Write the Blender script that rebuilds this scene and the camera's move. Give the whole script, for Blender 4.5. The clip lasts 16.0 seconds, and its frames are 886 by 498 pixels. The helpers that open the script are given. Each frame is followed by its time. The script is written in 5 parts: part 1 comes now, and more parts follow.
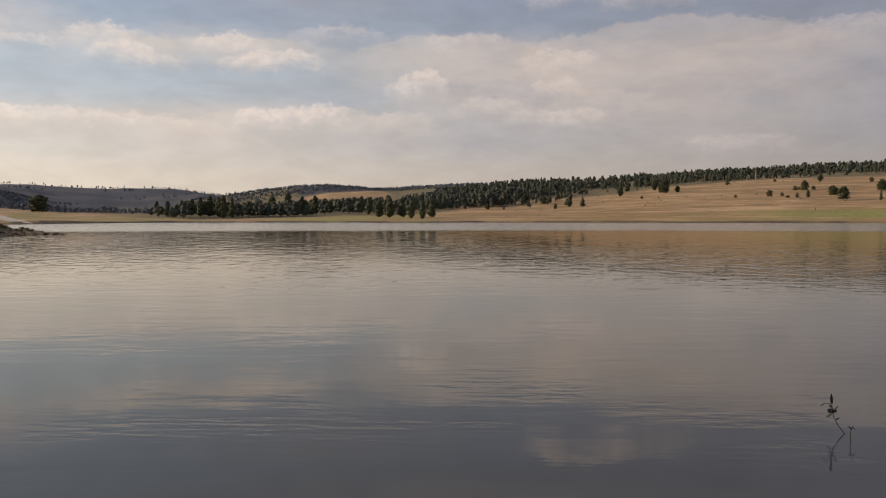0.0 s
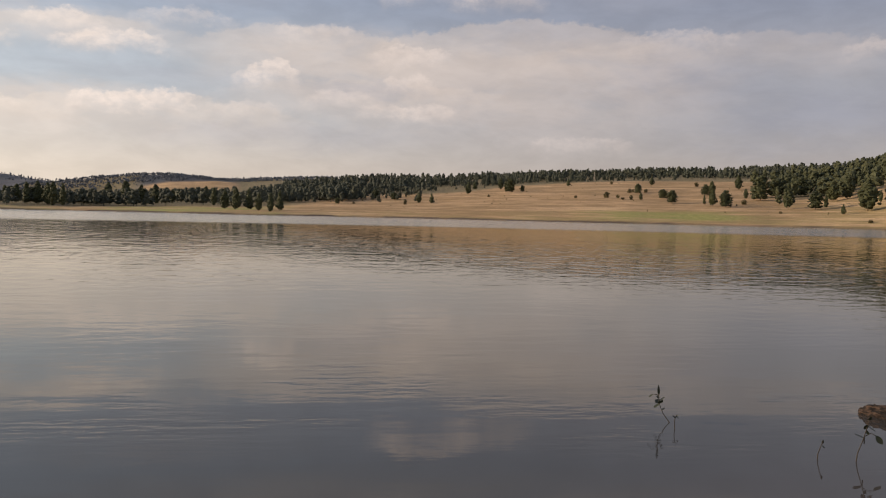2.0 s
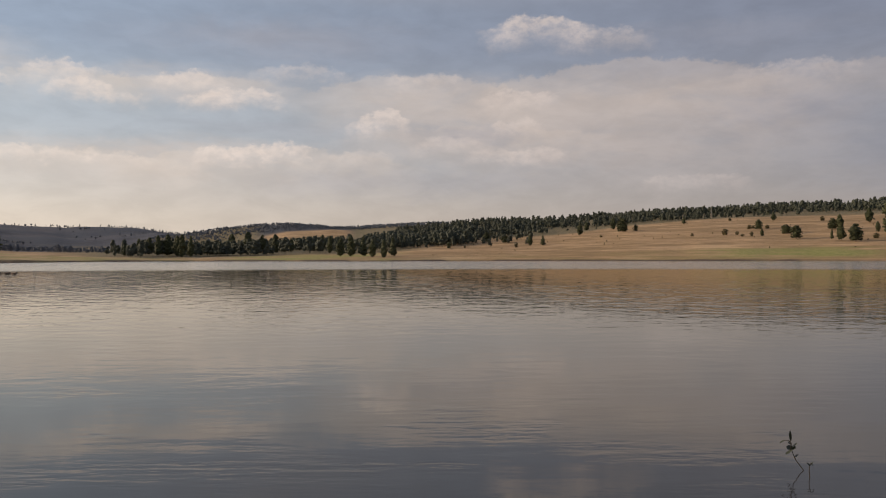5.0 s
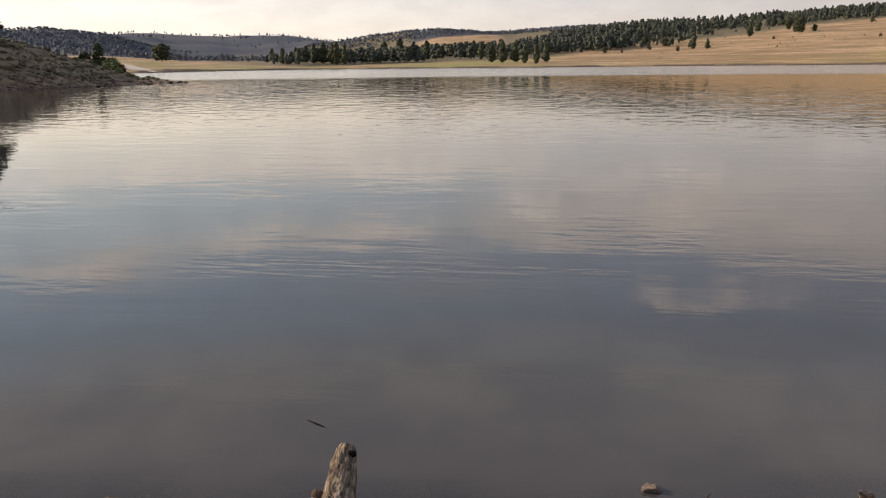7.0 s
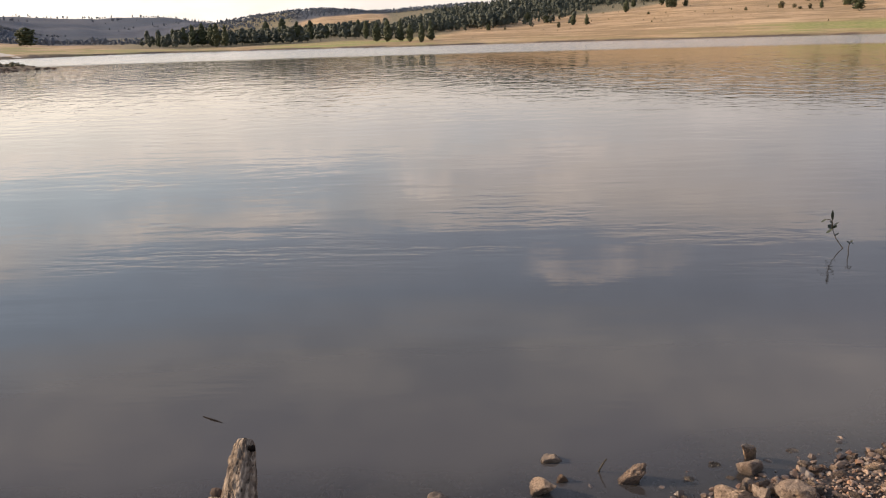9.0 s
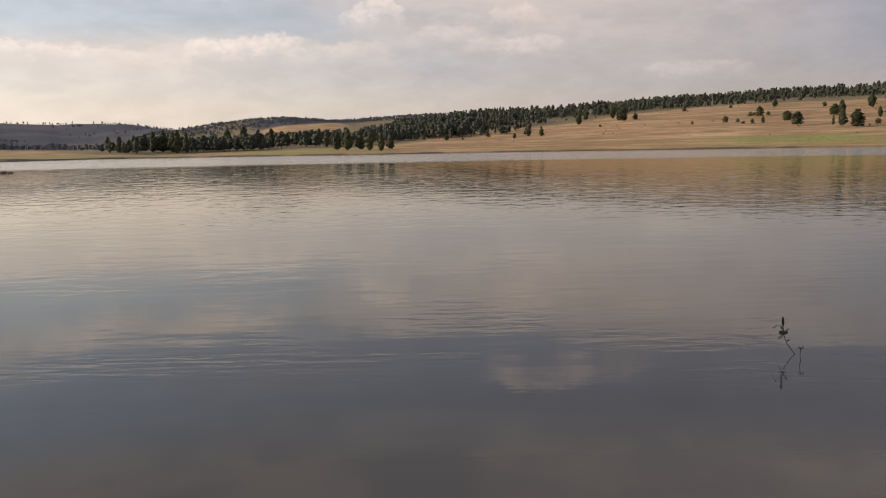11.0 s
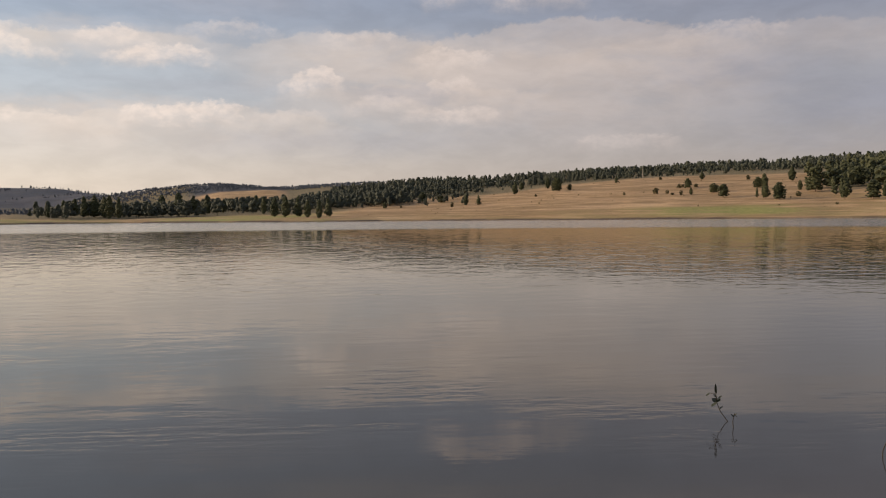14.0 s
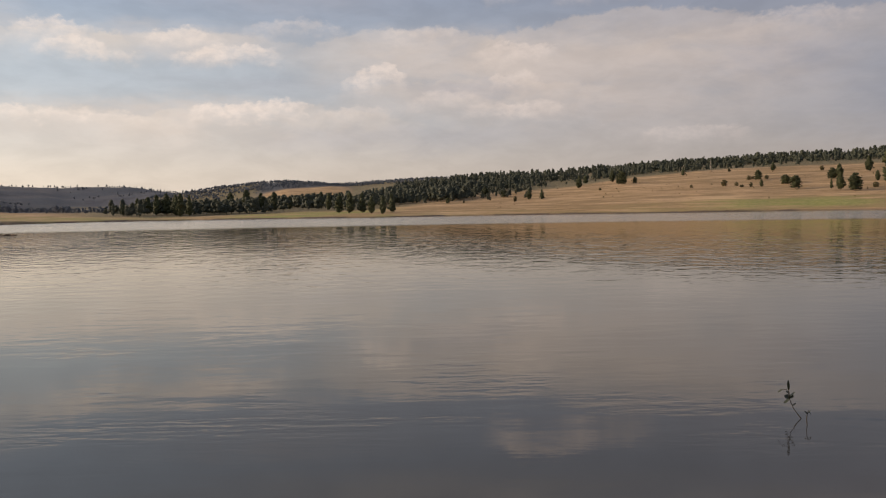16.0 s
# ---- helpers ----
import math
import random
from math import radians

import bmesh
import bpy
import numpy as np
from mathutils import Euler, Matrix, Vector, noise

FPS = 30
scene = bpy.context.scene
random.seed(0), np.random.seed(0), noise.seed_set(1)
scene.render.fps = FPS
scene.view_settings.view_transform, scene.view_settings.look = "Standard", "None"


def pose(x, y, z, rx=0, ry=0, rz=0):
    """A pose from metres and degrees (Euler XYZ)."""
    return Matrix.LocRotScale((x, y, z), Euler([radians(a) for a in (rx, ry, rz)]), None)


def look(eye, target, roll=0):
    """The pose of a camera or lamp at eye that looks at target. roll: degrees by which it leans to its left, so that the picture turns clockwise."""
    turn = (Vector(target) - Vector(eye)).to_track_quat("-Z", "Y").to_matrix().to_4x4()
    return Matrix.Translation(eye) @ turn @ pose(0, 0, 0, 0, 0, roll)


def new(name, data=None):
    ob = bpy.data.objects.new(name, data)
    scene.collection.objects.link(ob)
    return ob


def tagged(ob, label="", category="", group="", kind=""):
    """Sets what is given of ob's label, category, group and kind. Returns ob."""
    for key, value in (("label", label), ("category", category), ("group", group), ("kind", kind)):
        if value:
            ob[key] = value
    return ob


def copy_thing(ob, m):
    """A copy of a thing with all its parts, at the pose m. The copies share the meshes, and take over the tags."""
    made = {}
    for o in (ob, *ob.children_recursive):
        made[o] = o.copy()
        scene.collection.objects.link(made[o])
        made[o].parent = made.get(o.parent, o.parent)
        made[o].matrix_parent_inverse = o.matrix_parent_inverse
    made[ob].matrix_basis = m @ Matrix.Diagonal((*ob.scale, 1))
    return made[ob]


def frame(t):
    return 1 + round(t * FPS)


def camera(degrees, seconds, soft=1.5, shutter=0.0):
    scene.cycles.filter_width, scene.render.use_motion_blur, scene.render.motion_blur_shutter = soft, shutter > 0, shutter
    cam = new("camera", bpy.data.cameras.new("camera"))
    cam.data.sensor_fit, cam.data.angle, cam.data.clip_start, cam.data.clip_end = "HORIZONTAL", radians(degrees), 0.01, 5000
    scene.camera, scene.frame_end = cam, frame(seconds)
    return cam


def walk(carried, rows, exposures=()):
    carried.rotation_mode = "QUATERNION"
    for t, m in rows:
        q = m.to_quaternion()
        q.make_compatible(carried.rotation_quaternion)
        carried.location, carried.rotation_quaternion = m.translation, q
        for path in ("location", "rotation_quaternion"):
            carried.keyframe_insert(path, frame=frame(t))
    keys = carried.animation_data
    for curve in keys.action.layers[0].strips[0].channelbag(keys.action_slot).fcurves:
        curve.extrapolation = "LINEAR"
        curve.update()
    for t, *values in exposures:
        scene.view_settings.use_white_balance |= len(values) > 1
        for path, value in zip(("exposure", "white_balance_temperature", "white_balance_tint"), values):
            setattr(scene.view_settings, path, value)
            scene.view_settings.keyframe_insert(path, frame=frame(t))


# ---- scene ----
cam = camera(56.57, 16.0, soft=1.2)
EYE = 1.6
PATH = [
    (0.0, 0.028, 0.035, -0.016, -0.00, -1.98, 0.03),
    (0.5, 0.024, 0.036, -0.012, -2.52, -2.77, -0.49),
    (1.0, 0.020, 0.035, -0.009, -7.19, -2.93, -0.98),
    (1.5, 0.022, 0.043, -0.011, -8.93, -2.61, -1.20),
    (2.0, 0.025, 0.040, -0.006, -10.42, -2.23, -1.29),
    (2.5, 0.020, 0.033, -0.010, -11.60, -1.82, -1.35),
    (3.0, 0.018, 0.036, -0.015, -12.23, -1.47, -1.24),
    (3.2, 0.021, 0.036, -0.013, -12.33, -1.39, -1.16),
    (5.3, 0.000, -0.003, -0.002, 1.96, 0.82, 0.22),
    (5.5, -0.002, -0.007, -0.001, 5.35, 0.71, 0.25),
    (6.0, -0.007, -0.018, -0.000, 8.48, -2.54, 0.30),
    (6.5, -0.013, -0.030, -0.000, 8.56, -6.46, 0.24),
    (7.0, -0.021, -0.047, 0.000, 7.73, -12.51, 0.59),
    (7.5, -0.033, -0.028, -0.026, 5.17, -16.57, 0.70),
    (8.0, -0.027, -0.012, -0.009, 3.63, -19.36, 0.83),
    (8.5, -0.008, -0.015, 0.007, 2.12, -18.59, 1.09),
    (9.0, -0.014, -0.025, 0.006, -0.02, -14.03, 1.57),
    (9.5, -0.013, -0.022, 0.004, -0.84, -10.94, 1.36),
    (12.0, 0.003, -0.008, 0.013, -5.18, -5.12, 0.79),
    (12.5, -0.010, -0.002, 0.008, -6.63, -4.17, 0.53),
    (13.0, 0.003, -0.006, 0.009, -7.36, -3.20, 0.40),
    (13.5, 0.007, -0.007, 0.015, -7.16, -2.47, 0.48),
    (14.0, -0.001, -0.007, 0.013, -7.13, -2.11, 0.48),
    (14.5, -0.013, -0.007, 0.012, -6.65, -2.06, 0.50),
    (15.0, -0.010, -0.011, 0.008, -4.15, -2.10, 0.87),
    (15.5, -0.009, -0.014, 0.016, -3.39, -2.23, 0.95),
    (16.0, -0.011, -0.024, 0.010, -2.75, -2.41, 0.95),
]
walk(cam, [(t, pose(x, y, EYE + z, 90 + p, r, w)) for t, x, y, z, w, p, r in PATH],
     exposures=[(0.0, 0.0, 6700, 12), (1.0, 0.18, 6700, 12), (3.0, 0.2, 6700, 12), (5.5, -0.08, 6650, 12), (6.0, -0.02, 6650, 12), (6.5, 0.15, 6600, 11), (7.0, 0.6, 6400, 11),
                (7.5, 1.05, 6250, 12), (8.0, 1.2, 6250, 13), (8.5, 1.2, 6250, 13), (9.0, 0.9, 6350, 12), (9.5, 0.6, 6550, 11), (10.4, 0.35, 6650, 12), (12.0, 0.15, 6700, 13),
                (13.0, 0.13, 6700, 13), (14.5, 0.13, 6750, 12), (16.0, 0.1, 6750, 12)])

# ---- world, sun ----
SUN_AZ, SUN_EL = 78.0, 17.0  # degrees to the left of +y, above the horizon


class Graph:
    """Short hand for wiring nodes."""

    def __init__(self, tree):
        self.t = tree

    def put(self, value, socket):
        if isinstance(value, bpy.types.NodeSocket):
            self.t.links.new(value, socket)
        elif value is not None:
            socket.default_value = value

    def n(self, kind):
        return self.t.nodes.new(kind)

    def vec(self, op, a, b=None):
        node = self.n("ShaderNodeVectorMath")
        node.operation = op
        for v, s in zip((a, b), node.inputs):
            self.put(v, s)
        return node.outputs[1 if op == "LENGTH" else 0]

    def math(self, op, a, b=None, c=None, clamp=False):
        node = self.n("ShaderNodeMath")
        node.operation, node.use_clamp = op, clamp
        for v, s in zip((a, b, c), node.inputs):
            self.put(v, s)
        return node.outputs[0]

    def ramp(self, v, a, b, lo=0.0, hi=1.0):
        node = self.n("ShaderNodeMapRange")
        node.interpolation_type = "SMOOTHSTEP"
        for x, s in zip((v, a, b, lo, hi), node.inputs):
            self.put(x, s)
        return node.outputs[0]

    def mix(self, f, a, b, how="MIX"):
        node = self.n("ShaderNodeMix")
        node.data_type, node.blend_type = "RGBA", how
        self.put(f, node.inputs[0])
        for v, s in ((a, node.inputs[6]), (b, node.inputs[7])):
            self.put((*v, 1.0) if isinstance(v, tuple) and len(v) == 3 else v, s)
        return node.outputs[2]

    def xyz(self, x, y, z):
        node = self.n("ShaderNodeCombineXYZ")
        for v, s in zip((x, y, z), node.inputs):
            self.put(v, s)
        return node.outputs[0]

    def split(self, v):
        node = self.n("ShaderNodeSeparateXYZ")
        self.put(v, node.inputs[0])
        return node.outputs

    def noise(self, v, scale, detail=4.0, rough=0.55, dist=0.0, color=False):
        node = self.n("ShaderNodeTexNoise")
        self.put(v, node.inputs["Vector"])
        for k, x in (("Scale", scale), ("Detail", detail), ("Roughness", rough), ("Distortion", dist)):
            self.put(x, node.inputs[k])
        return node.outputs[1 if color else 0]

    def voronoi(self, v, scale, feature="F1", out=0):
        node = self.n("ShaderNodeTexVoronoi")
        node.feature = feature
        self.put(v, node.inputs["Vector"])
        node.inputs["Scale"].default_value = scale
        return node.outputs[out]

    def bump(self, h, strength, distance, normal=None):
        node = self.n("ShaderNodeBump")
        self.put(strength, node.inputs["Strength"])
        self.put(distance, node.inputs["Distance"])
        self.put(h, node.inputs["Height"])
        self.put(normal, node.inputs["Normal"])
        return node.outputs[0]

    def attr(self, name):
        node = self.n("ShaderNodeAttribute")
        node.attribute_name = name
        return node.outputs["Fac"]


# bearing of the middle, height of the top, half width, depth of the lit part (degrees), strength
CLOUD_HEADS = [
    (-9.4, 16.4, 2.9, 2.2, 0.95), (-13.9, 15.5, 2.4, 1.6, 0.5), (22.5, 12.6, 1.6, 1.4, 0.7), (21.1, 11.6, 1.5, 1.1, 0.7),
    (19.7, 10.9, 1.8, 0.7, 0.5), (14.6, 12.3, 1.8, 1.1, 0.6), (11.0, 11.5, 2.2, 1.4, 0.8), (13.1, 11.1, 1.6, 1.0, 0.7),
    (27.0, 11.4, 1.8, 0.4, 0.5), (31.8, 8.7, 1.8, 0.4, 0.6), (31.5, 7.0, 1.4, 0.5, 0.5), (33.5, 13.3, 3.4, 1.6, 0.6)] + [
    (27.9, 7.2, 0.9, 0.9, 0.8), (25.7, 7.1, 2.0, 0.9, 0.6), (21.8, 6.9, 1.6, 0.6, 0.6), (19.0, 6.8, 1.6, 0.6, 0.4),
    (12.5, 7.6, 1.4, 1.2, 0.9), (10.6, 7.7, 1.2, 1.4, 0.9), (8.8, 7.9, 1.2, 1.4, 0.9), (7.3, 7.8, 0.7, 0.8, 0.8),
    (1.3, 10.3, 1.3, 1.9, 0.85), (2.7, 9.5, 1.2, 1.2, 0.5), (-1.6, 12.8, 2.2, 1.4, 0.5), (-7.9, 11.5, 2.2, 1.4, 0.75)] + [
    (-7.9, 9.6, 1.5, 1.2, 0.6), (-3.1, 8.4, 2.2, 1.0, 0.45), (-6.6, 7.5, 2.0, 0.8, 0.5), (-9.2, 7.6, 1.9, 1.0, 0.6),
    (3.1, 7.5, 1.8, 0.8, 0.4), (7.0, 13.1, 2.6, 1.2, 0.4), (-26.1, 12.6, 2.9, 1.6, 0.5), (-39.4, 11.5, 2.8, 1.3, 0.6),
    (-19.6, 5.6, 2.8, 1.1, 0.4), (35.6, 7.6, 2.4, 1.0, 0.6)]


def build_sky():
    w = bpy.data.worlds.new("evening_sky")
    scene.world = w
    w.use_nodes = True
    w.node_tree.nodes.clear()
    g = Graph(w.node_tree)
    d = g.split(g.n("ShaderNodeTexCoord").outputs["Generated"])
    az = g.math("MULTIPLY", g.math("ARCTAN2", g.math("MULTIPLY", d[0], -1.0), d[1]), 57.2958)
    el = g.math("MULTIPLY", g.math("ARCSINE", d[2]), 57.2958)
    flat = g.xyz(g.math("MULTIPLY", az, 0.06), g.math("MULTIPLY", el, 0.16), 0.0)
    big = g.noise(flat, 1.6, 6.0, 0.6, 0.4)
    coarse = g.split(g.noise(flat, 5.0, 3.0, 0.5, 0.0, True))
    fine = g.split(g.noise(flat, 17.0, 5.0, 0.5, 0.0, True))
    # edges of the clouds are frayed by shifting the place that is looked up
    azn = g.math("MULTIPLY_ADD", g.math("SUBTRACT", coarse[0], 0.5), 5.0, g.math("MULTIPLY_ADD", g.math("SUBTRACT", fine[0], 0.5), 1.7, az))
    eln = g.math("MULTIPLY_ADD", g.math("SUBTRACT", coarse[1], 0.5), 1.3, g.math("MULTIPLY_ADD", g.math("SUBTRACT", fine[1], 0.5), 0.9, el))
    # rounder billows for the cumulus
    even = g.xyz(az, g.math("MULTIPLY", el, 1.5), 0.0)
    lump = g.split(g.noise(even, 0.55, 2.0, 0.5, 0.0, True))
    knob = g.split(g.noise(even, 1.7, 5.0, 0.58, 0.0, True))
    azb = g.math("MULTIPLY_ADD", g.math("SUBTRACT", lump[0], 0.5), 2.4, g.math("MULTIPLY_ADD", g.math("SUBTRACT", knob[0], 0.5), 1.0, az))
    elb = g.math("MULTIPLY_ADD", g.math("SUBTRACT", lump[1], 0.5), 0.9, g.math("MULTIPLY_ADD", g.math("SUBTRACT", knob[1], 0.5), 0.85, el))

    def head(a, e, wa, deep, strength):
        """A cumulus head: its top at e, crisp above, trailing off below over deep degrees."""
        across = g.math("MULTIPLY", g.math("SUBTRACT", azb, a), 1 / (wa * 1.45))
        square = g.math("MULTIPLY", across, across)
        under = g.math("SUBTRACT", g.math("MULTIPLY_ADD", square, -0.45 * deep, e), elb)
        crisp = g.ramp(under, -0.16, 0.20)
        trail = g.ramp(under, 0.10, 0.95 * deep + 0.3, strength, 0.0)
        return g.math("MULTIPLY", g.math("MULTIPLY", crisp, trail), g.ramp(square, 1.0, 0.25))

    def cloud(a, e, wa, we, strength=1.0, soft=0.25, sag=1.0):
        """A cloud at a bearing and height in degrees; sag: how far its underside trails off."""
        across = g.math("MULTIPLY", g.math("SUBTRACT", azn, a), 1 / wa)
        up = g.math("SUBTRACT", eln, e)
        up = g.math("ADD", g.math("MULTIPLY", g.math("MAXIMUM", up, 0.0), 1 / we), g.math("MULTIPLY", g.math("MINIMUM", up, 0.0), 1 / (we * sag * 1.35)))
        return g.ramp(g.vec("LENGTH", g.xyz(across, up, 0.0)), 1.0, soft, 0.0, strength)

    def union(masks):
        out = masks[0]
        for m in masks[1:]:
            out = g.math("SUBTRACT", g.math("ADD", out, m), g.math("MULTIPLY", out, m))
        return out

    sky = g.n("ShaderNodeTexSky")
    sky.sky_type, sky.sun_disc, sky.sun_elevation, sky.sun_rotation = "NISHITA", False, radians(SUN_EL), radians(360 - SUN_AZ)
    sky.air_density, sky.dust_density, sky.ozone_density = 1.0, 2.0, 1.5
    clear = g.mix(1.0, sky.outputs[0], (0.075, 0.075, 0.075), "MULTIPLY")
    # thin high veil over the clear sky, warmer and brighter low and towards the sun
    left = g.ramp(az, -35.0, 50.0)
    low = g.mix(left, (0.42, 0.37, 0.35), (0.94, 0.825, 0.69))
    mid = g.mix(left, (0.335, 0.336, 0.375), (0.55, 0.625, 0.69))
    high = g.mix(left, (0.25, 0.275, 0.352), (0.375, 0.47, 0.60))
    veil = g.mix(g.ramp(el, 1.5, 9.5), low, mid)
    veil = g.mix(g.ramp(el, 9.5, 15.0), veil, high)
    base = g.mix(0.85, clear, veil)
    # broad pale sheets of cloud
    sheet = union([cloud(-15, 9.5, 19, 3.4, 0.9, 0.3, 1.3), cloud(-2, 10.5, 10, 2.8, 0.7, 0.1, 1.2), cloud(14, 6.8, 17, 1.6, 0.75, 0.0, 1.8),
                   cloud(14, 11.6, 11, 1.5, 0.5, 0.0), cloud(-34, 10.8, 12, 1.6, 0.3, 0.0), cloud(30, 12.8, 9, 2.2, 0.75, 0.0), cloud(30, 6.6, 8, 1.6, 0.6, 0.0)])
    sheet = g.math("MULTIPLY", sheet, g.ramp(big, 0.25, 0.58, 0.35, 1.0))
    base = g.mix(sheet, base, g.mix(left, (0.445, 0.405, 0.395), (0.74, 0.65, 0.575)))
    # broad bodies of cumulus with a ragged upper edge, trailing off towards the horizon
    bodies = union([head(-16.0, 13.3, 9.0, 6.0, 0.44), head(-22.0, 11.8, 6.0, 4.0, 0.25), head(-1.0, 12.6, 6.5, 4.5, 0.42), head(-5.0, 9.2, 8.0, 3.2, 0.40), head(9.0, 7.6, 8.0, 3.6, 0.42), head(23.0, 7.1, 8.0, 3.2, 0.38),
                    head(14.0, 12.2, 6.0, 2.2, 0.35), head(21.5, 12.2, 3.5, 2.4, 0.35), head(-30.0, 12.3, 6.0, 3.0, 0.3)])
    base = g.mix(g.math("MULTIPLY", bodies, g.ramp(big, 0.28, 0.6, 0.55, 1.0)), base, g.mix(left, (0.52, 0.45, 0.415), (0.82, 0.73, 0.63)))
    # grey undersides
    shade = union([cloud(-34, 6.8, 12, 3.0, 0.85, 0.0), cloud(-27, 9.5, 9, 2.0, 0.6, 0.0), cloud(-4, 8.5, 6, 0.9, 0.6, 0.0),
                   cloud(8, 14.8, 16, 1.9, 0.6, 0.0), cloud(-20, 14.6, 16, 1.3, 0.7, 0.0), cloud(0, 5.4, 14, 1.3, 0.45, 0.0), cloud(10, 9.0, 9, 0.7, 0.3, 0.0)])
    base = g.mix(g.math("MULTIPLY", shade, g.ramp(big, 0.75, 0.3, 0.3, 1.0)), base, g.mix(left, (0.285, 0.30, 0.36), (0.46, 0.45, 0.48)))
    # sunlit heads of cumulus
    heads = union([head(*row) for row in CLOUD_HEADS])
    texture = g.noise(even, 1.3, 7.0, 0.62, 0.2)
    heads = g.math("MULTIPLY", heads, g.ramp(texture, 0.32, 0.62, 0.35, 0.78))
    base = g.mix(heads, base, g.mix(left, (0.63, 0.55, 0.515), (0.98, 0.85, 0.745)))
    mottle = g.ramp(g.noise(flat, 4.0, 6.0, 0.6, 0.3), 0.3, 0.7, 0.94, 1.05)
    base = g.mix(1.0, base, g.xyz(mottle, mottle, mottle), "MULTIPLY")
    # higher than the film looks: broken grey cloud
    base = g.mix(g.ramp(el, 16.5, 21.0), base, g.mix(g.ramp(big, 0.35, 0.65), (0.34, 0.35, 0.395), (0.50, 0.48, 0.485)))
    base = g.mix(g.ramp(el, 20.0, 29.0), base, g.mix(g.ramp(big, 0.35, 0.65), (0.205, 0.25, 0.345), (0.30, 0.33, 0.395)))
    base = g.mix(g.ramp(el, -0.2, -4.0), base, (0.10, 0.085, 0.07))
    bg = g.n("ShaderNodeBackground")
    g.put(base, bg.inputs[0])
    bg.inputs[1].default_value = 1.0
    out = g.n("ShaderNodeOutputWorld")
    g.put(bg.outputs[0], out.inputs[0])


build_sky()
sun = new("sun", bpy.data.lights.new("sun", "SUN"))
sun.data.energy, sun.data.angle, sun.data.color = 4.4, radians(1.0), (1.0, 0.80, 0.58)
sun.matrix_world = look((-math.sin(radians(SUN_AZ)) * math.cos(radians(SUN_EL)) * 100, math.cos(radians(SUN_AZ)) * math.cos(radians(SUN_EL)) * 100,
                         math.sin(radians(SUN_EL)) * 100), (0, 0, 0))

# ---- materials ----


def material(name):
    m = bpy.data.materials.new(name)
    m.use_nodes = True
    m.node_tree.nodes.clear()
    g = Graph(m.node_tree)
    out = g.n("ShaderNodeOutputMaterial")
    p = g.n("ShaderNodeBsdfPrincipled")
    g.put(p.outputs[0], out.inputs[0])
    p.inputs["Roughness"].default_value = 0.85
    p.inputs["Specular IOR Level"].default_value = 0.3
    return m, g, p, out


def world_place(g):
    return g.n("ShaderNodeNewGeometry").outputs["Position"]


def object_place(g):
    return g.n("ShaderNodeTexCoord").outputs["Object"]


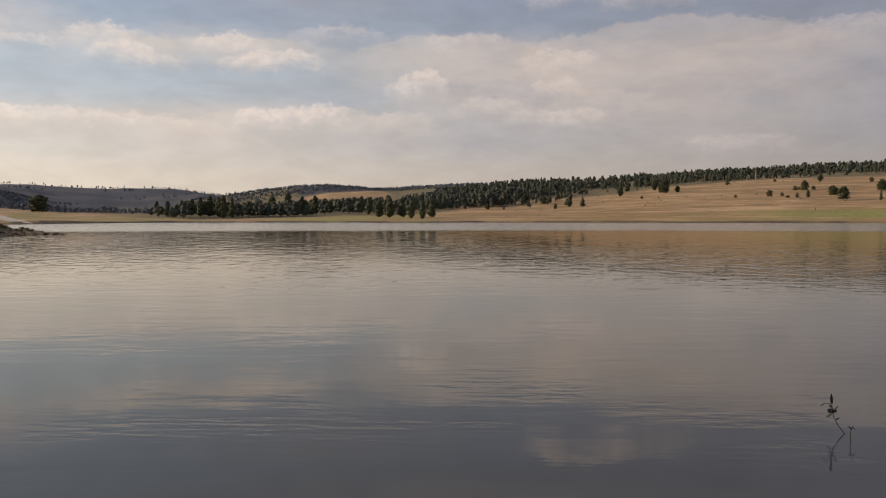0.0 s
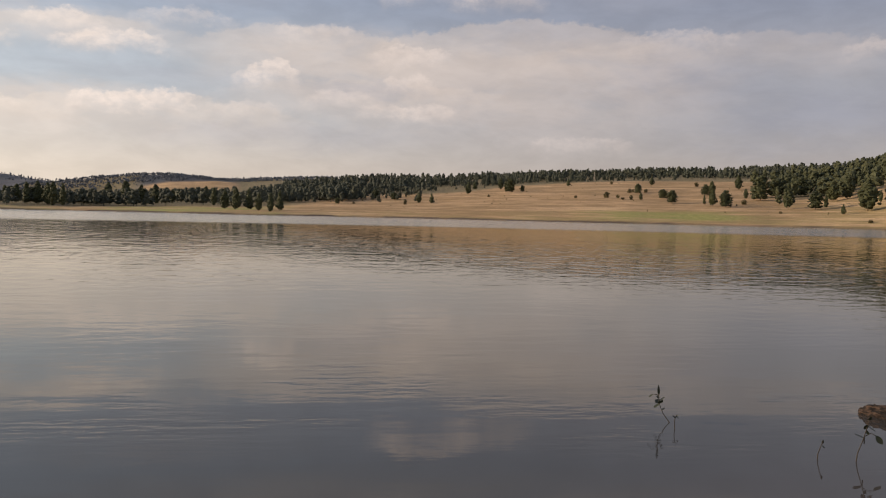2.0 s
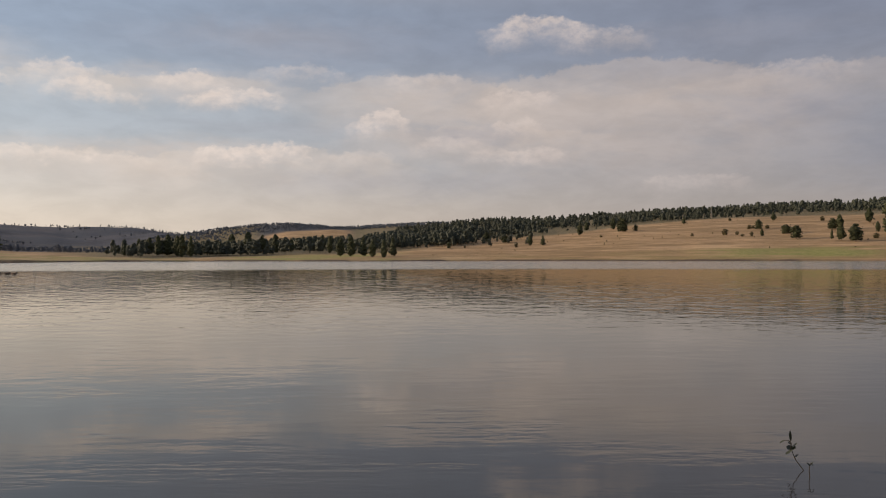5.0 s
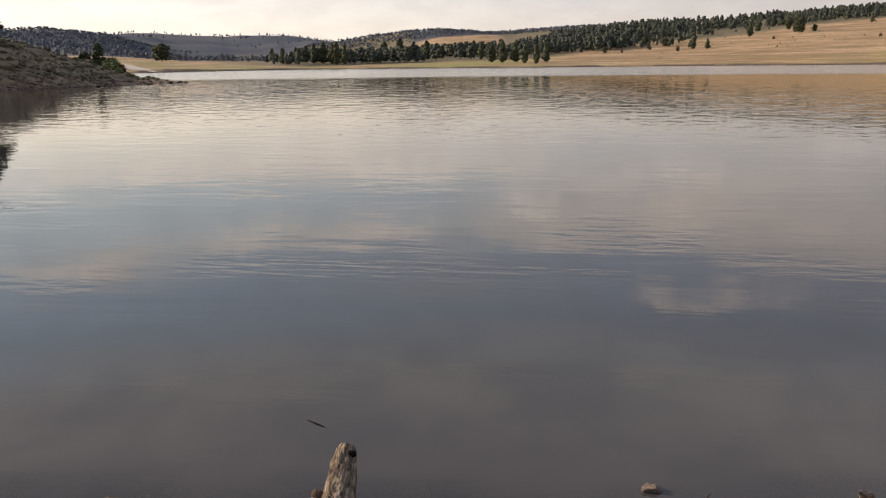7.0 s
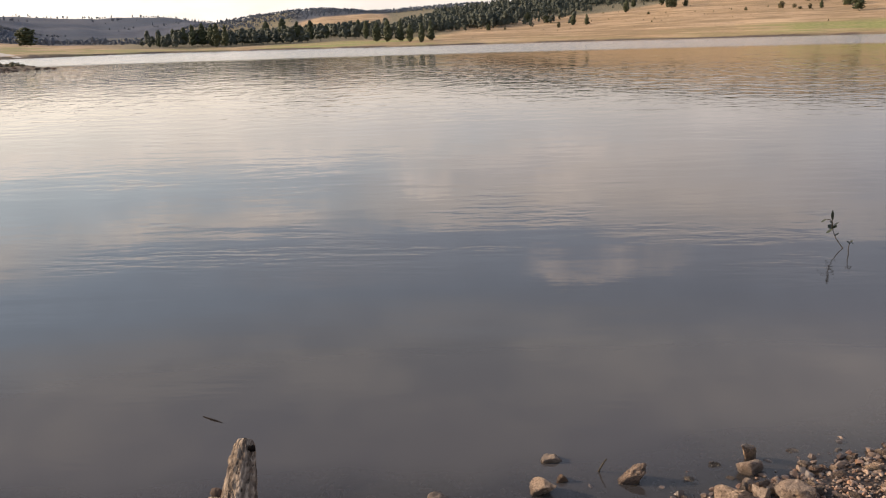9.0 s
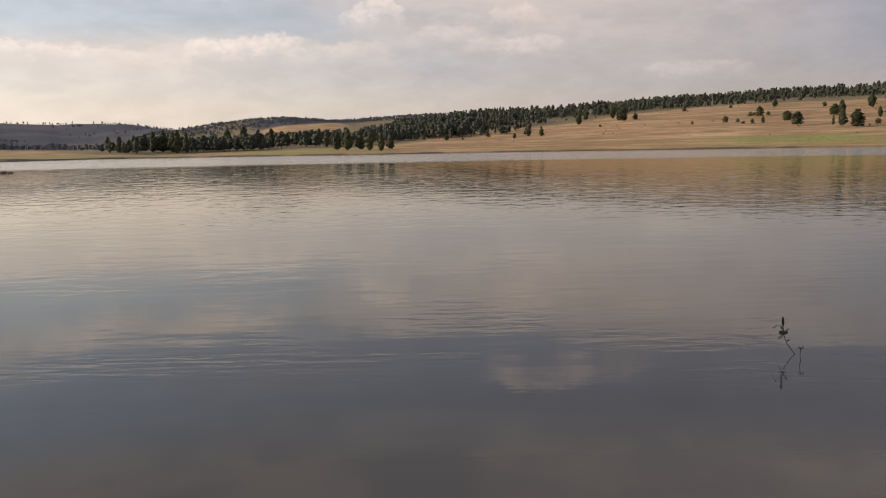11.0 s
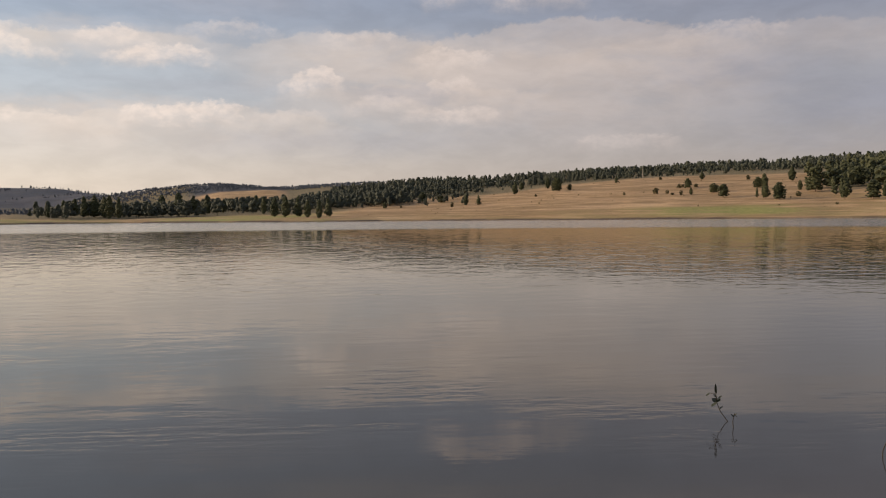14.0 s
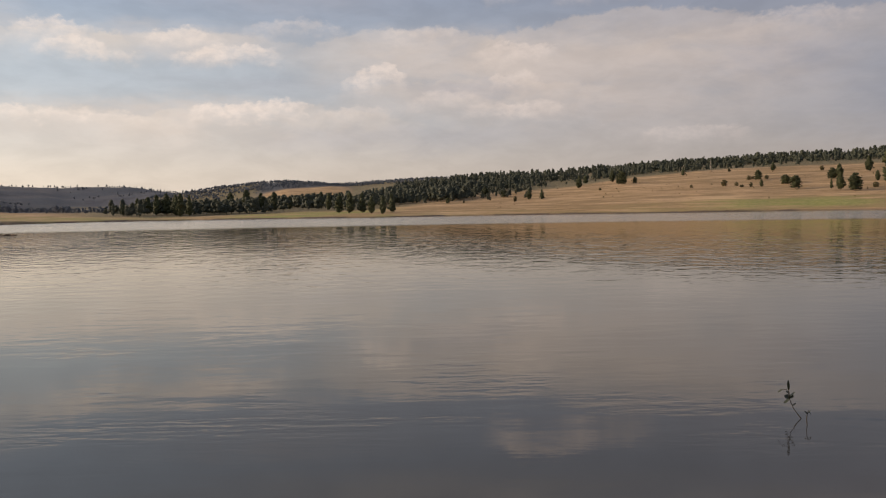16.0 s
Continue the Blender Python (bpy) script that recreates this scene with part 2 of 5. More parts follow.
def make_ground():
    m, g, p, _ = material("ground_soil_and_grass")
    w = world_place(g)
    patch = g.noise(w, 0.012, 6.0, 0.6)
    tuft = g.noise(w, 0.35, 5.0, 0.65)
    fine = g.noise(w, 9.0, 4.0, 0.6)
    xyz = g.split(w)
    # low terraces that run along the slope
    band = g.noise(g.xyz(g.math("MULTIPLY", xyz[0], 0.004), g.math("MULTIPLY", xyz[1], 0.004), g.math("MULTIPLY", xyz[2], 0.22)), 3.0, 4.0, 0.6)
    dry = g.mix(g.ramp(patch, 0.3, 0.7), (0.37, 0.245, 0.135), (0.49, 0.33, 0.19))
    mottle = g.noise(w, 0.045, 5.0, 0.7)
    dry = g.mix(g.math("MULTIPLY", g.ramp(mottle, 0.50, 0.68), 0.55), dry, (0.27, 0.175, 0.095))
    dry = g.mix(g.math("MULTIPLY", g.ramp(tuft, 0.5, 0.75), 0.5), dry, (0.22, 0.15, 0.075))
    dry = g.mix(g.math("MULTIPLY", g.ramp(band, 0.47, 0.54), 0.6), dry, (0.22, 0.15, 0.075))
    dry = g.mix(g.math("MULTIPLY", g.ramp(band, 0.42, 0.36), 0.5), dry, (0.58, 0.41, 0.25))
    line = g.noise(g.xyz(g.math("MULTIPLY", xyz[0], 0.012), g.math("MULTIPLY", xyz[1], 0.012), g.math("MULTIPLY", xyz[2], 0.9)), 3.0, 4.0, 0.65)
    dry = g.mix(g.math("MULTIPLY", g.ramp(line, 0.52, 0.62), 0.55), dry, (0.20, 0.135, 0.07))
    dry = g.mix(g.math("MULTIPLY", g.ramp(g.noise(w, 0.13, 4.0, 0.7), 0.55, 0.66), 0.5), dry, (0.19, 0.13, 0.07))
    green = g.mix(g.ramp(tuft, 0.35, 0.7), (0.20, 0.205, 0.062), (0.33, 0.305, 0.115))
    wet = g.math("MULTIPLY", g.attr("green"), g.ramp(g.math("ADD", g.math("MULTIPLY", patch, 0.5), g.math("MULTIPLY", band, 0.7)), 0.50, 0.68))
    col = g.mix(wet, dry, green)
    # far slopes: bluish grey, with the distance haze put into the colour
    far_haze = g.mix(g.ramp(g.noise(w, 0.004, 5.0, 0.6), 0.4, 0.65), (0.048, 0.060, 0.086), (0.084, 0.086, 0.106))
    far_haze = g.mix(g.math("MULTIPLY", g.ramp(g.noise(w, 0.02, 5.0, 0.7), 0.5, 0.62), 0.6), far_haze, (0.05, 0.053, 0.063))
    far_haze = g.mix(g.attr("hazy_woods"), far_haze, (0.050, 0.058, 0.074))
    col = g.mix(g.attr("far_haze"), col, far_haze)
    # floor of the pine woods: dark litter
    col = g.mix(g.attr("woods"), col, g.mix(g.ramp(tuft, 0.4, 0.6), (0.11, 0.10, 0.06), (0.23, 0.18, 0.105)))
    # bank with sparse weeds
    bank = g.mix(g.ramp(g.noise(w, 0.9, 5.0, 0.65), 0.35, 0.65), (0.095, 0.066, 0.042), (0.24, 0.18, 0.112))
    bank = g.mix(g.math("MULTIPLY", g.ramp(g.noise(w, 0.5, 5.0, 0.7), 0.55, 0.7), 0.6), bank, (0.10, 0.10, 0.045))
    col = g.mix(g.attr("bank"), col, bank)
    # gravel strip on the beach, darkened for the shade in gaps between stones
    grit = g.voronoi(w, 55.0, out=1)
    gravel = g.mix(g.ramp(g.split(grit)[0], 0.1, 0.9), (0.014, 0.010, 0.008), (0.05, 0.034, 0.026))
    gravel = g.mix(g.math("MULTIPLY", g.ramp(fine, 0.4, 0.7), 0.5), gravel, (0.014, 0.010, 0.008))
    col = g.mix(g.attr("gravel"), col, gravel)
    mud_and_dark_edge = g.mix(g.ramp(fine, 0.3, 0.7), (0.065, 0.047, 0.036), (0.125, 0.092, 0.072))
    col = g.mix(g.attr("mud_and_dark_edge"), col, mud_and_dark_edge)
    g.put(col, p.inputs["Base Color"])
    g.put(g.ramp(g.attr("damp"), 0.0, 1.0, 0.95, 0.55), p.inputs["Roughness"])
    p.inputs["Specular IOR Level"].default_value = 0.2
    h = g.math("ADD", g.math("MULTIPLY", g.voronoi(w, 45.0), 0.02), g.math("MULTIPLY", fine, 0.02))
    n = g.bump(h, g.math("SUBTRACT", 0.8, g.attr("mud_and_dark_edge"), None, True), 0.6)
    g.put(g.bump(tuft, g.math("SUBTRACT", 1.0, g.attr("gravel"), None, True), 0.6, n), p.inputs["Normal"])
    return m


def make_water():
    m, g, p, out = material("lake_water")
    g.t.nodes.remove(p)
    w = world_place(g)
    xyz = g.split(w)
    far = g.vec("LENGTH", w)
    run = g.math("MAXIMUM", g.math("MULTIPLY_ADD", xyz[0], 0.06, xyz[1]), 1.0)

    # wavelets lengthen with the open water: still close by, light ripples over the middle, a breeze far out
    root = g.math("POWER", run, -0.5)
    side = g.math("MULTIPLY", xyz[0], root)

    def waves(across, depth, detail=2.0, seed=0.0, lean=0.0):
        deep = g.math("MULTIPLY", g.math("MULTIPLY_ADD", side, lean, root), depth)
        return g.noise(g.xyz(g.math("MULTIPLY", side, across), deep, seed), 1.0, detail, 0.5, 0.2)

    def level(v):
        return g.math("SUBTRACT", v, 0.5)

    calm = g.ramp(waves(0.55, 14.0, 2.0, 3.0, 0.002), 0.42, 0.62)
    size = g.math("MULTIPLY", g.math("POWER", far, 1.5), 0.00015)
    wind = g.math("ADD", g.ramp(far, 6.0, 30.0, 0.26, 0.72), g.math("MULTIPLY", calm, g.ramp(far, 8.0, 20.0, 0.05, 0.45)))
    streaks = g.math("MULTIPLY", g.math("MULTIPLY", g.ramp(far, 4.9, 6.6), g.ramp(far, 11.0, 8.2)), g.ramp(waves(1.7, 36.0, 2.0, 7.0, 0.003), 0.47, 0.64))
    west = g.math("MULTIPLY", g.math("MULTIPLY", g.ramp(far, 9.8, 11.0), g.ramp(far, 13.0, 11.8)), g.ramp(xyz[0], 1.5, -1.5))
    streaks = g.math("MAXIMUM", streaks, g.math("MULTIPLY", west, g.ramp(waves(1.1, 26.0, 2.0, 9.0, 0.003), 0.45, 0.6)))
    # the bank shelters the water under it
    wind = g.math("MULTIPLY", wind, g.ramp(g.math("DIVIDE", xyz[0], far), -0.47, -0.58, 1.0, 0.45))
    fine = level(waves(8.0, 300.0, 3.0, 0.0, 0.002))
    long = level(waves(2.4, 80.0, 2.0, 5.0, -0.0015))
    height = g.math("MULTIPLY", g.math("MULTIPLY", g.math("MULTIPLY_ADD", long, 0.45, fine), wind), size)
    height = g.math("MULTIPLY_ADD", g.math("MULTIPLY", level(waves(6.0, 230.0, 3.0, 11.0, 0.0015)), streaks), g.math("MULTIPLY", size, 1.9), height)
    swell = g.noise(g.xyz(g.math("MULTIPLY", xyz[0], 0.3), xyz[1], 0.0), 0.9, 2.0, 0.5, 0.3)
    height = g.math("MULTIPLY_ADD", swell, 0.006, height)
    n = g.bump(height, 1.0, 1.0)
    fresnel = g.n("ShaderNodeFresnel")
    fresnel.inputs[0].default_value = 1.333
    g.put(n, fresnel.inputs[1])
    gloss = g.n("ShaderNodeBsdfGlossy")
    gloss.distribution = "GGX"
    g.put((1, 0.965, 0.90, 1), gloss.inputs["Color"])
    g.put(g.math("ADD", g.ramp(far, 12.0, 45.0, 0.006, 0.024), g.ramp(far, 110.0, 145.0, 0.0, 0.12)), gloss.inputs["Roughness"])
    g.put(n, gloss.inputs["Normal"])
    murk = g.n("ShaderNodeBsdfDiffuse")
    silt = g.noise(w, 0.8, 3.0)
    # stirred silt pales the shallows
    deep = g.mix(silt, (0.036, 0.036, 0.037), (0.047, 0.046, 0.046))
    g.put(g.mix(g.ramp(g.attr("depth"), 0.03, 0.2), (0.064, 0.057, 0.054), deep), murk.inputs[0])
    clear = g.n("ShaderNodeBsdfTransparent")
    clear.inputs[0].default_value = (0.80, 0.74, 0.66, 1)
    body = g.n("ShaderNodeMixShader")
    # silt hides the bed as the water deepens
    g.put(g.ramp(g.math("MULTIPLY_ADD", silt, 0.06, g.attr("depth")), 0.018, 0.085, 0.3, 1.0), body.inputs[0])
    g.put(clear.outputs[0], body.inputs[1])
    g.put(murk.outputs[0], body.inputs[2])
    full = g.n("ShaderNodeMixShader")
    g.put(fresnel.outputs[0], full.inputs[0])
    g.put(body.outputs[0], full.inputs[1])
    g.put(gloss.outputs[0], full.inputs[2])
    g.put(full.outputs[0], out.inputs[0])
    return m


def make_foliage(name, dark, light, scale=1.2):
    m, g, p, _ = material(name)
    o = object_place(g)
    island = g.n("ShaderNodeNewGeometry").outputs["Random Per Island"]
    rnd = g.n("ShaderNodeObjectInfo").outputs["Random"]
    f = g.math("MULTIPLY_ADD", g.noise(o, scale, 3.0), 0.5, g.math("MULTIPLY_ADD", island, 0.5, g.math("MULTIPLY_ADD", rnd, 0.3, -0.15)), True)
    g.put(g.mix(f, dark, light), p.inputs["Base Color"])
    p.inputs["Roughness"].default_value = 0.75
    return m


def make_bark():
    m, g, p, _ = material("pine_bark")
    o = object_place(g)
    s = g.split(o)
    f = g.noise(g.xyz(s[0], s[1], g.math("MULTIPLY", s[2], 0.2)), 6.0, 4.0, 0.7)
    g.put(g.mix(g.ramp(f, 0.35, 0.65), (0.045, 0.028, 0.020), (0.17, 0.10, 0.065)), p.inputs["Base Color"])
    g.put(g.bump(f, 0.8, 0.05), p.inputs["Normal"])
    return m


def make_stone(name, light, dark, warm):
    """Weathered beach stone: a tint of its own for each, lichen, pits and a silt line."""
    m, g, p, _ = material(name)
    o = object_place(g)
    rnd = g.n("ShaderNodeObjectInfo").outputs["Random"]
    island = g.n("ShaderNodeNewGeometry").outputs["Random Per Island"]
    pick = g.math("FRACT", g.math("MULTIPLY_ADD", island, 7.3, g.math("MULTIPLY", rnd, 3.7)))
    col = g.mix(g.ramp(pick, 0.0, 0.75), dark, light)
    col = g.mix(g.ramp(g.math("FRACT", g.math("MULTIPLY", pick, 5.1)), 0.6, 1.0, 0.0, 0.8), col, warm)
    shift = g.vec("ADD", o, g.xyz(g.math("MULTIPLY", rnd, 31.0), 0.0, 0.0))
    blot = g.noise(shift, 4.5, 6.0, 0.68)
    pits = g.noise(shift, 17.0, 5.0, 0.7)
    grain = g.noise(shift, 70.0, 4.0, 0.7)
    col = g.mix(g.math("MULTIPLY", g.ramp(blot, 0.45, 0.62), 0.65), col, dark)
    # pits are dented below, and crevice shade is put into their dark colour
    col = g.mix(g.math("MULTIPLY", g.ramp(pits, 0.52, 0.64), 0.75), col, (dark[0] * 0.35, dark[1] * 0.33, dark[2] * 0.32))
    col = g.mix(g.math("MULTIPLY", g.ramp(grain, 0.48, 0.66), 0.6), col, (0.05, 0.036, 0.028))
    col = g.mix(g.math("MULTIPLY", g.ramp(blot, 0.42, 0.30), 0.45), col, (min(1, light[0] * 1.3), min(1, light[1] * 1.32), min(1, light[2] * 1.35)))
    # pale crust on upper faces, wet and dark by the waterline
    up = g.split(g.n("ShaderNodeNewGeometry").outputs["Normal"])[2]
    col = g.mix(g.math("MULTIPLY", g.ramp(up, 0.5, 1.0), 0.22), col, light)
    z = g.split(world_place(g))[2]
    wet = g.ramp(g.math("MULTIPLY_ADD", blot, 0.03, z), 0.046, 0.018)
    col = g.mix(g.math("MULTIPLY", wet, 0.55), col, (0.028, 0.021, 0.017))
    g.put(col, p.inputs["Base Color"])
    g.put(g.ramp(wet, 0.0, 1.0, 0.88, 0.35), p.inputs["Roughness"])
    h = g.math("MULTIPLY_ADD", grain, 0.3, g.math("MULTIPLY_ADD", pits, -0.8, blot))
    g.put(g.bump(h, 1.0, 0.05), p.inputs["Normal"])
    return m


def make_pebble(name, light, dark, warm):
    """Small stones, each with a tint of its own and fine specks."""
    m, g, p, _ = material(name)
    w = world_place(g)
    pick = g.n("ShaderNodeNewGeometry").outputs["Random Per Island"]
    col = g.mix(g.ramp(pick, 0.05, 0.95), dark, light)
    col = g.mix(g.ramp(g.math("FRACT", g.math("MULTIPLY", pick, 7.7)), 0.62, 1.0, 0.0, 0.75), col, warm)
    col = g.mix(g.ramp(g.math("FRACT", g.math("MULTIPLY", pick, 23.3)), 0.72, 0.9, 0.0, 0.8), col, (0.12, 0.105, 0.095))
    col = g.mix(g.ramp(g.math("FRACT", g.math("MULTIPLY", pick, 41.9)), 0.9, 0.98, 0.0, 0.7), col, (0.46, 0.385, 0.31))
    speck = g.noise(w, 140.0, 4.0, 0.65)
    blot = g.noise(w, 38.0, 4.0, 0.6)
    col = g.mix(g.math("MULTIPLY", g.ramp(blot, 0.5, 0.68), 0.45), col, dark)
    col = g.mix(g.math("MULTIPLY", g.ramp(speck, 0.55, 0.7), 0.5), col, (0.05, 0.035, 0.026))
    z = g.split(w)[2]
    wet = g.ramp(g.math("MULTIPLY_ADD", g.noise(w, 3.0, 3.0), 0.03, z), 0.050, 0.026)
    col = g.mix(g.math("MULTIPLY", wet, 0.55), col, (0.03, 0.021, 0.017))
    g.put(col, p.inputs["Base Color"])
    g.put(g.ramp(wet, 0.0, 1.0, 0.85, 0.3), p.inputs["Roughness"])
    g.put(g.bump(g.math("MULTIPLY_ADD", blot, 1.5, speck), 0.7, 0.003), p.inputs["Normal"])
    return m


def make_driftwood(name, light, dark, grain_axis=2, eaten=0.0):
    m, g, p, _ = material(name)
    s = list(g.split(object_place(g)))
    s[grain_axis] = g.math("MULTIPLY", s[grain_axis], 0.07)
    v = g.xyz(s[0], s[1], s[2])
    line = g.noise(v, 60.0, 5.0, 0.65, 0.6)
    blot = g.noise(object_place(g), 9.0, 4.0, 0.6)
    col = g.mix(g.ramp(line, 0.35, 0.65), dark, light)
    col = g.mix(g.math("MULTIPLY", g.ramp(blot, 0.48, 0.66), 0.7), col, (dark[0] * 0.6, dark[1] * 0.55, dark[2] * 0.5))
    thin = g.noise(v, 110.0, 3.0, 0.6, 0.2)
    crack = g.math("MULTIPLY", g.ramp(thin, 0.58, 0.66), g.ramp(blot, 0.35, 0.6))
    col = g.mix(g.math("MULTIPLY", crack, 0.85), col, (0.02, 0.014, 0.010))
    if eaten:
        s[grain_axis] = g.math("MULTIPLY", s[grain_axis], 6.0)
        pits = g.ramp(g.noise(g.xyz(s[0], s[1], s[2]), 42.0, 3.0, 0.55, 0.3), 0.46, 0.58)
        col = g.mix(g.math("MULTIPLY", pits, eaten), col, (0.006, 0.0045, 0.004))
        crack = g.math("MAXIMUM", crack, pits)
    g.put(col, p.inputs["Base Color"])
    g.put(g.bump(g.math("MULTIPLY_ADD", crack, -0.9, line), 0.8, 0.008), p.inputs["Normal"])
    return m


def make_plain(name, a, b, scale=20.0, rough=0.8):
    m, g, p, _ = material(name)
    g.put(g.mix(g.noise(object_place(g), scale, 4.0, 0.6), a, b), p.inputs["Base Color"])
    p.inputs["Roughness"].default_value = rough
    return m


GROUND, WATER, BARK = make_ground(), make_water(), make_bark()
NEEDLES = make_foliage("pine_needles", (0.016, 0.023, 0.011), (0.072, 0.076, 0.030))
# paler and greyer than the near needles: some haze is in this colour
FAR_NEEDLES = make_foliage("distant_pine_foliage_hazed", (0.030, 0.037, 0.029), (0.074, 0.080, 0.052), 0.05)
SLOPE_NEEDLES = make_foliage("olive_pine_foliage", (0.024, 0.031, 0.016), (0.088, 0.090, 0.038), 0.08)
# remote needles: distance haze is put into this blue-grey colour
HAZY_NEEDLES = make_foliage("haze_tinted_remote_woods", (0.082, 0.094, 0.116), (0.098, 0.108, 0.128), 0.05)
SHRUB = make_foliage("shrub_leaves", (0.05, 0.045, 0.02), (0.12, 0.095, 0.04))
WILLOW = make_foliage("willow_leaves", (0.07, 0.10, 0.03), (0.17, 0.20, 0.07))
STONE = make_stone("tan_limestone", (0.66, 0.49, 0.36), (0.28, 0.19, 0.132), (0.60, 0.355, 0.19))
COBBLE = make_stone("mixed_cobbles", (0.42, 0.31, 0.225), (0.125, 0.086, 0.065), (0.37, 0.19, 0.106))
PEBBLE = make_pebble("beach_pebbles", (0.41, 0.285, 0.202), (0.12, 0.079, 0.058), (0.40, 0.20, 0.105))
# grit coloured darker than the pebbles, to deepen shade in the gaps
GRIT = make_pebble("beach_grit", (0.22, 0.16, 0.12), (0.06, 0.043, 0.033), (0.20, 0.11, 0.065))
OCHRE = make_stone("ochre_limestone", (0.64, 0.43, 0.265), (0.31, 0.19, 0.115), (0.58, 0.31, 0.145))
SLATE = make_stone("dark_shore_rock", (0.22, 0.155, 0.11), (0.065, 0.046, 0.035), (0.20, 0.10, 0.062))
DRIFT = make_driftwood("bleached_driftwood", (0.36, 0.275, 0.20), (0.075, 0.050, 0.034))
ROTTEN = make_driftwood("weathered_log", (0.058, 0.039, 0.028), (0.012, 0.009, 0.007))
LOG = make_driftwood("worm_eaten_log", (0.080, 0.050, 0.036), (0.012, 0.008, 0.006), 2, 0.92)
STEM = make_plain("reddish_stem", (0.025, 0.02, 0.012), (0.06, 0.042, 0.022))
LEAF = make_plain("smartweed_leaf", (0.012, 0.016, 0.006), (0.034, 0.038, 0.013), 30.0, 0.5)
BLOSSOM = make_plain("pink_flower_spike", (0.26, 0.07, 0.09), (0.40, 0.16, 0.18), 90.0)
REED = make_plain("dry_grass_stem", (0.05, 0.055, 0.024), (0.12, 0.108, 0.052), 40.0)
SEED = make_plain("straw_seed_head", (0.48, 0.40, 0.24), (0.66, 0.58, 0.40), 90.0)
RUST = make_plain("crumbling_rot", (0.05, 0.029, 0.017), (0.17, 0.10, 0.056), 70.0, 0.95)
# near black, stands in for shade in hollows; also colours the sunken branch
VOID = make_plain("shade_black", (0.006, 0.0045, 0.004), (0.016, 0.011, 0.008), 60.0, 1.0)
VOID.node_tree.nodes["Principled BSDF"].inputs["Specular IOR Level"].default_value = 0.05
ROAD = make_plain("pale_gravel_track", (0.42, 0.36, 0.30), (0.52, 0.45, 0.38), 0.6)
SNAG = make_plain("grey_dead_wood", (0.22, 0.20, 0.18), (0.36, 0.33, 0.30), 2.0)

# ---- the land: a lake in a basin of low hills ----
# Water's edge on this side, from the east round to the spit and the bay behind it
NEAR_EDGE = [(330, 300), (300, 180), (150, 60), (60, 18), (20, 8.2), (6, 4.3), (3, 3.5), (1.9, 2.98), (1.46, 2.81), (1.17, 2.71), (0.91, 2.6), (0.72, 2.51), (0.46, 2.48), (0.14, 2.47), (-0.38, 2.46),
             (-0.69, 2.45), (-1.0, 2.46), (-1.19, 2.42), (-1.33, 2.35), (-1.48, 2.41), (-1.61, 2.45), (-1.74, 2.37), (-3, 2.3), (-8, 3.2), (-22, 12), (-42, 40),
             (-48, 62), (-46, 74), (-45, 83), (-44.5, 97), (-47, 101), (-56, 108), (-84, 160), (-180, 338)]
# Far shore and skylines: values at these bearings, degrees to the left of +y
BEARING = [42, 36, 33, 31, 29, 27, 25, 22, 20, 18, 16.5, 14, 12, 10, 8, 5, 3, 0, -3, -6, -9, -12, -16, -20, -25, -30, -33, -36, -38, -40, -44]
SHORE = [360, 360, 360, 365, 372, 400, 460, 560, 640, 710, 760, 780, 750, 710, 670, 640, 630, 640, 650, 640, 630, 600, 570, 550, 545, 540, 535, 530, 520, 505, 480]
RISE_1000 = [1.2, 0.95, 0.85, 0.8, 0.7, 0.6, 0.48, 0.38, 0.36, 0.36, 0.34, 0.34, 0.42, 0.46, 0.50, 0.55, 0.6, 0.95, 1.25, 1.42, 1.62, 1.88, 2.30, 2.58, 2.72, 2.86, 2.9, 3.05, 3.5, 4.2, 4.7]
RISE_1450 = [1.4, 1.1, 1.0, 0.9, 0.8, 0.6, 0.5, 0.44, 0.42, 0.42, 0.42, 0.45, 0.55, 0.7, 0.9, 1.15, 1.4, 1.9, 2.2, 2.42, 2.5, 2.6, 2.85, 3.0, 3.12, 3.25, 3.4, 3.45, 3.75, 4.5, 5.1]
RISE_1900 = [1.8, 1.6, 1.5, 1.3, 1.1, 0.8, 0.6, 0.5, 0.46, 0.44, 0.45, 0.5, 0.8, 1.35, 1.85, 2.03, 1.9, 2.1, 2.2, 2.3, 2.3, 2.4, 2.5, 2.6, 2.7, 2.8, 2.9, 3.0, 3.0, 3.2, 3.4]
RISE_2600 = [2.3, 2.35, 2.45, 2.3, 2.0, 1.5, 1.05, 0.8, 0.75, 0.9, 1.5, 1.78, 2.05, 2.25, 2.38, 2.18, 2.18, 2.38, 2.38, 2.2, 2.2, 2.2, 2.3, 2.4, 2.4, 2.4, 2.4, 2.4, 2.4, 2.4, 2.4]
RISE_4000 = [1.9, 2.0, 2.0, 2.05, 2.2, 2.22, 2.12, 2.03, 2.1, 2.14, 1.84, 1.45, 1.2, 1.1, 1.0, 1.0, 1.0, 1.2, 1.4, 1.4, 1.4, 1.4, 1.4, 1.4, 1.4, 1.4, 1.4, 1.4, 1.4, 1.4, 1.4]


def by_bearing(az, values):
    return np.interp(az, BEARING[::-1], values[::-1])


def smooth(x, a, b):
    u = np.clip((np.asarray(x, float) - a) / (b - a), 0, 1)
    return u * u * (3 - 2 * u)


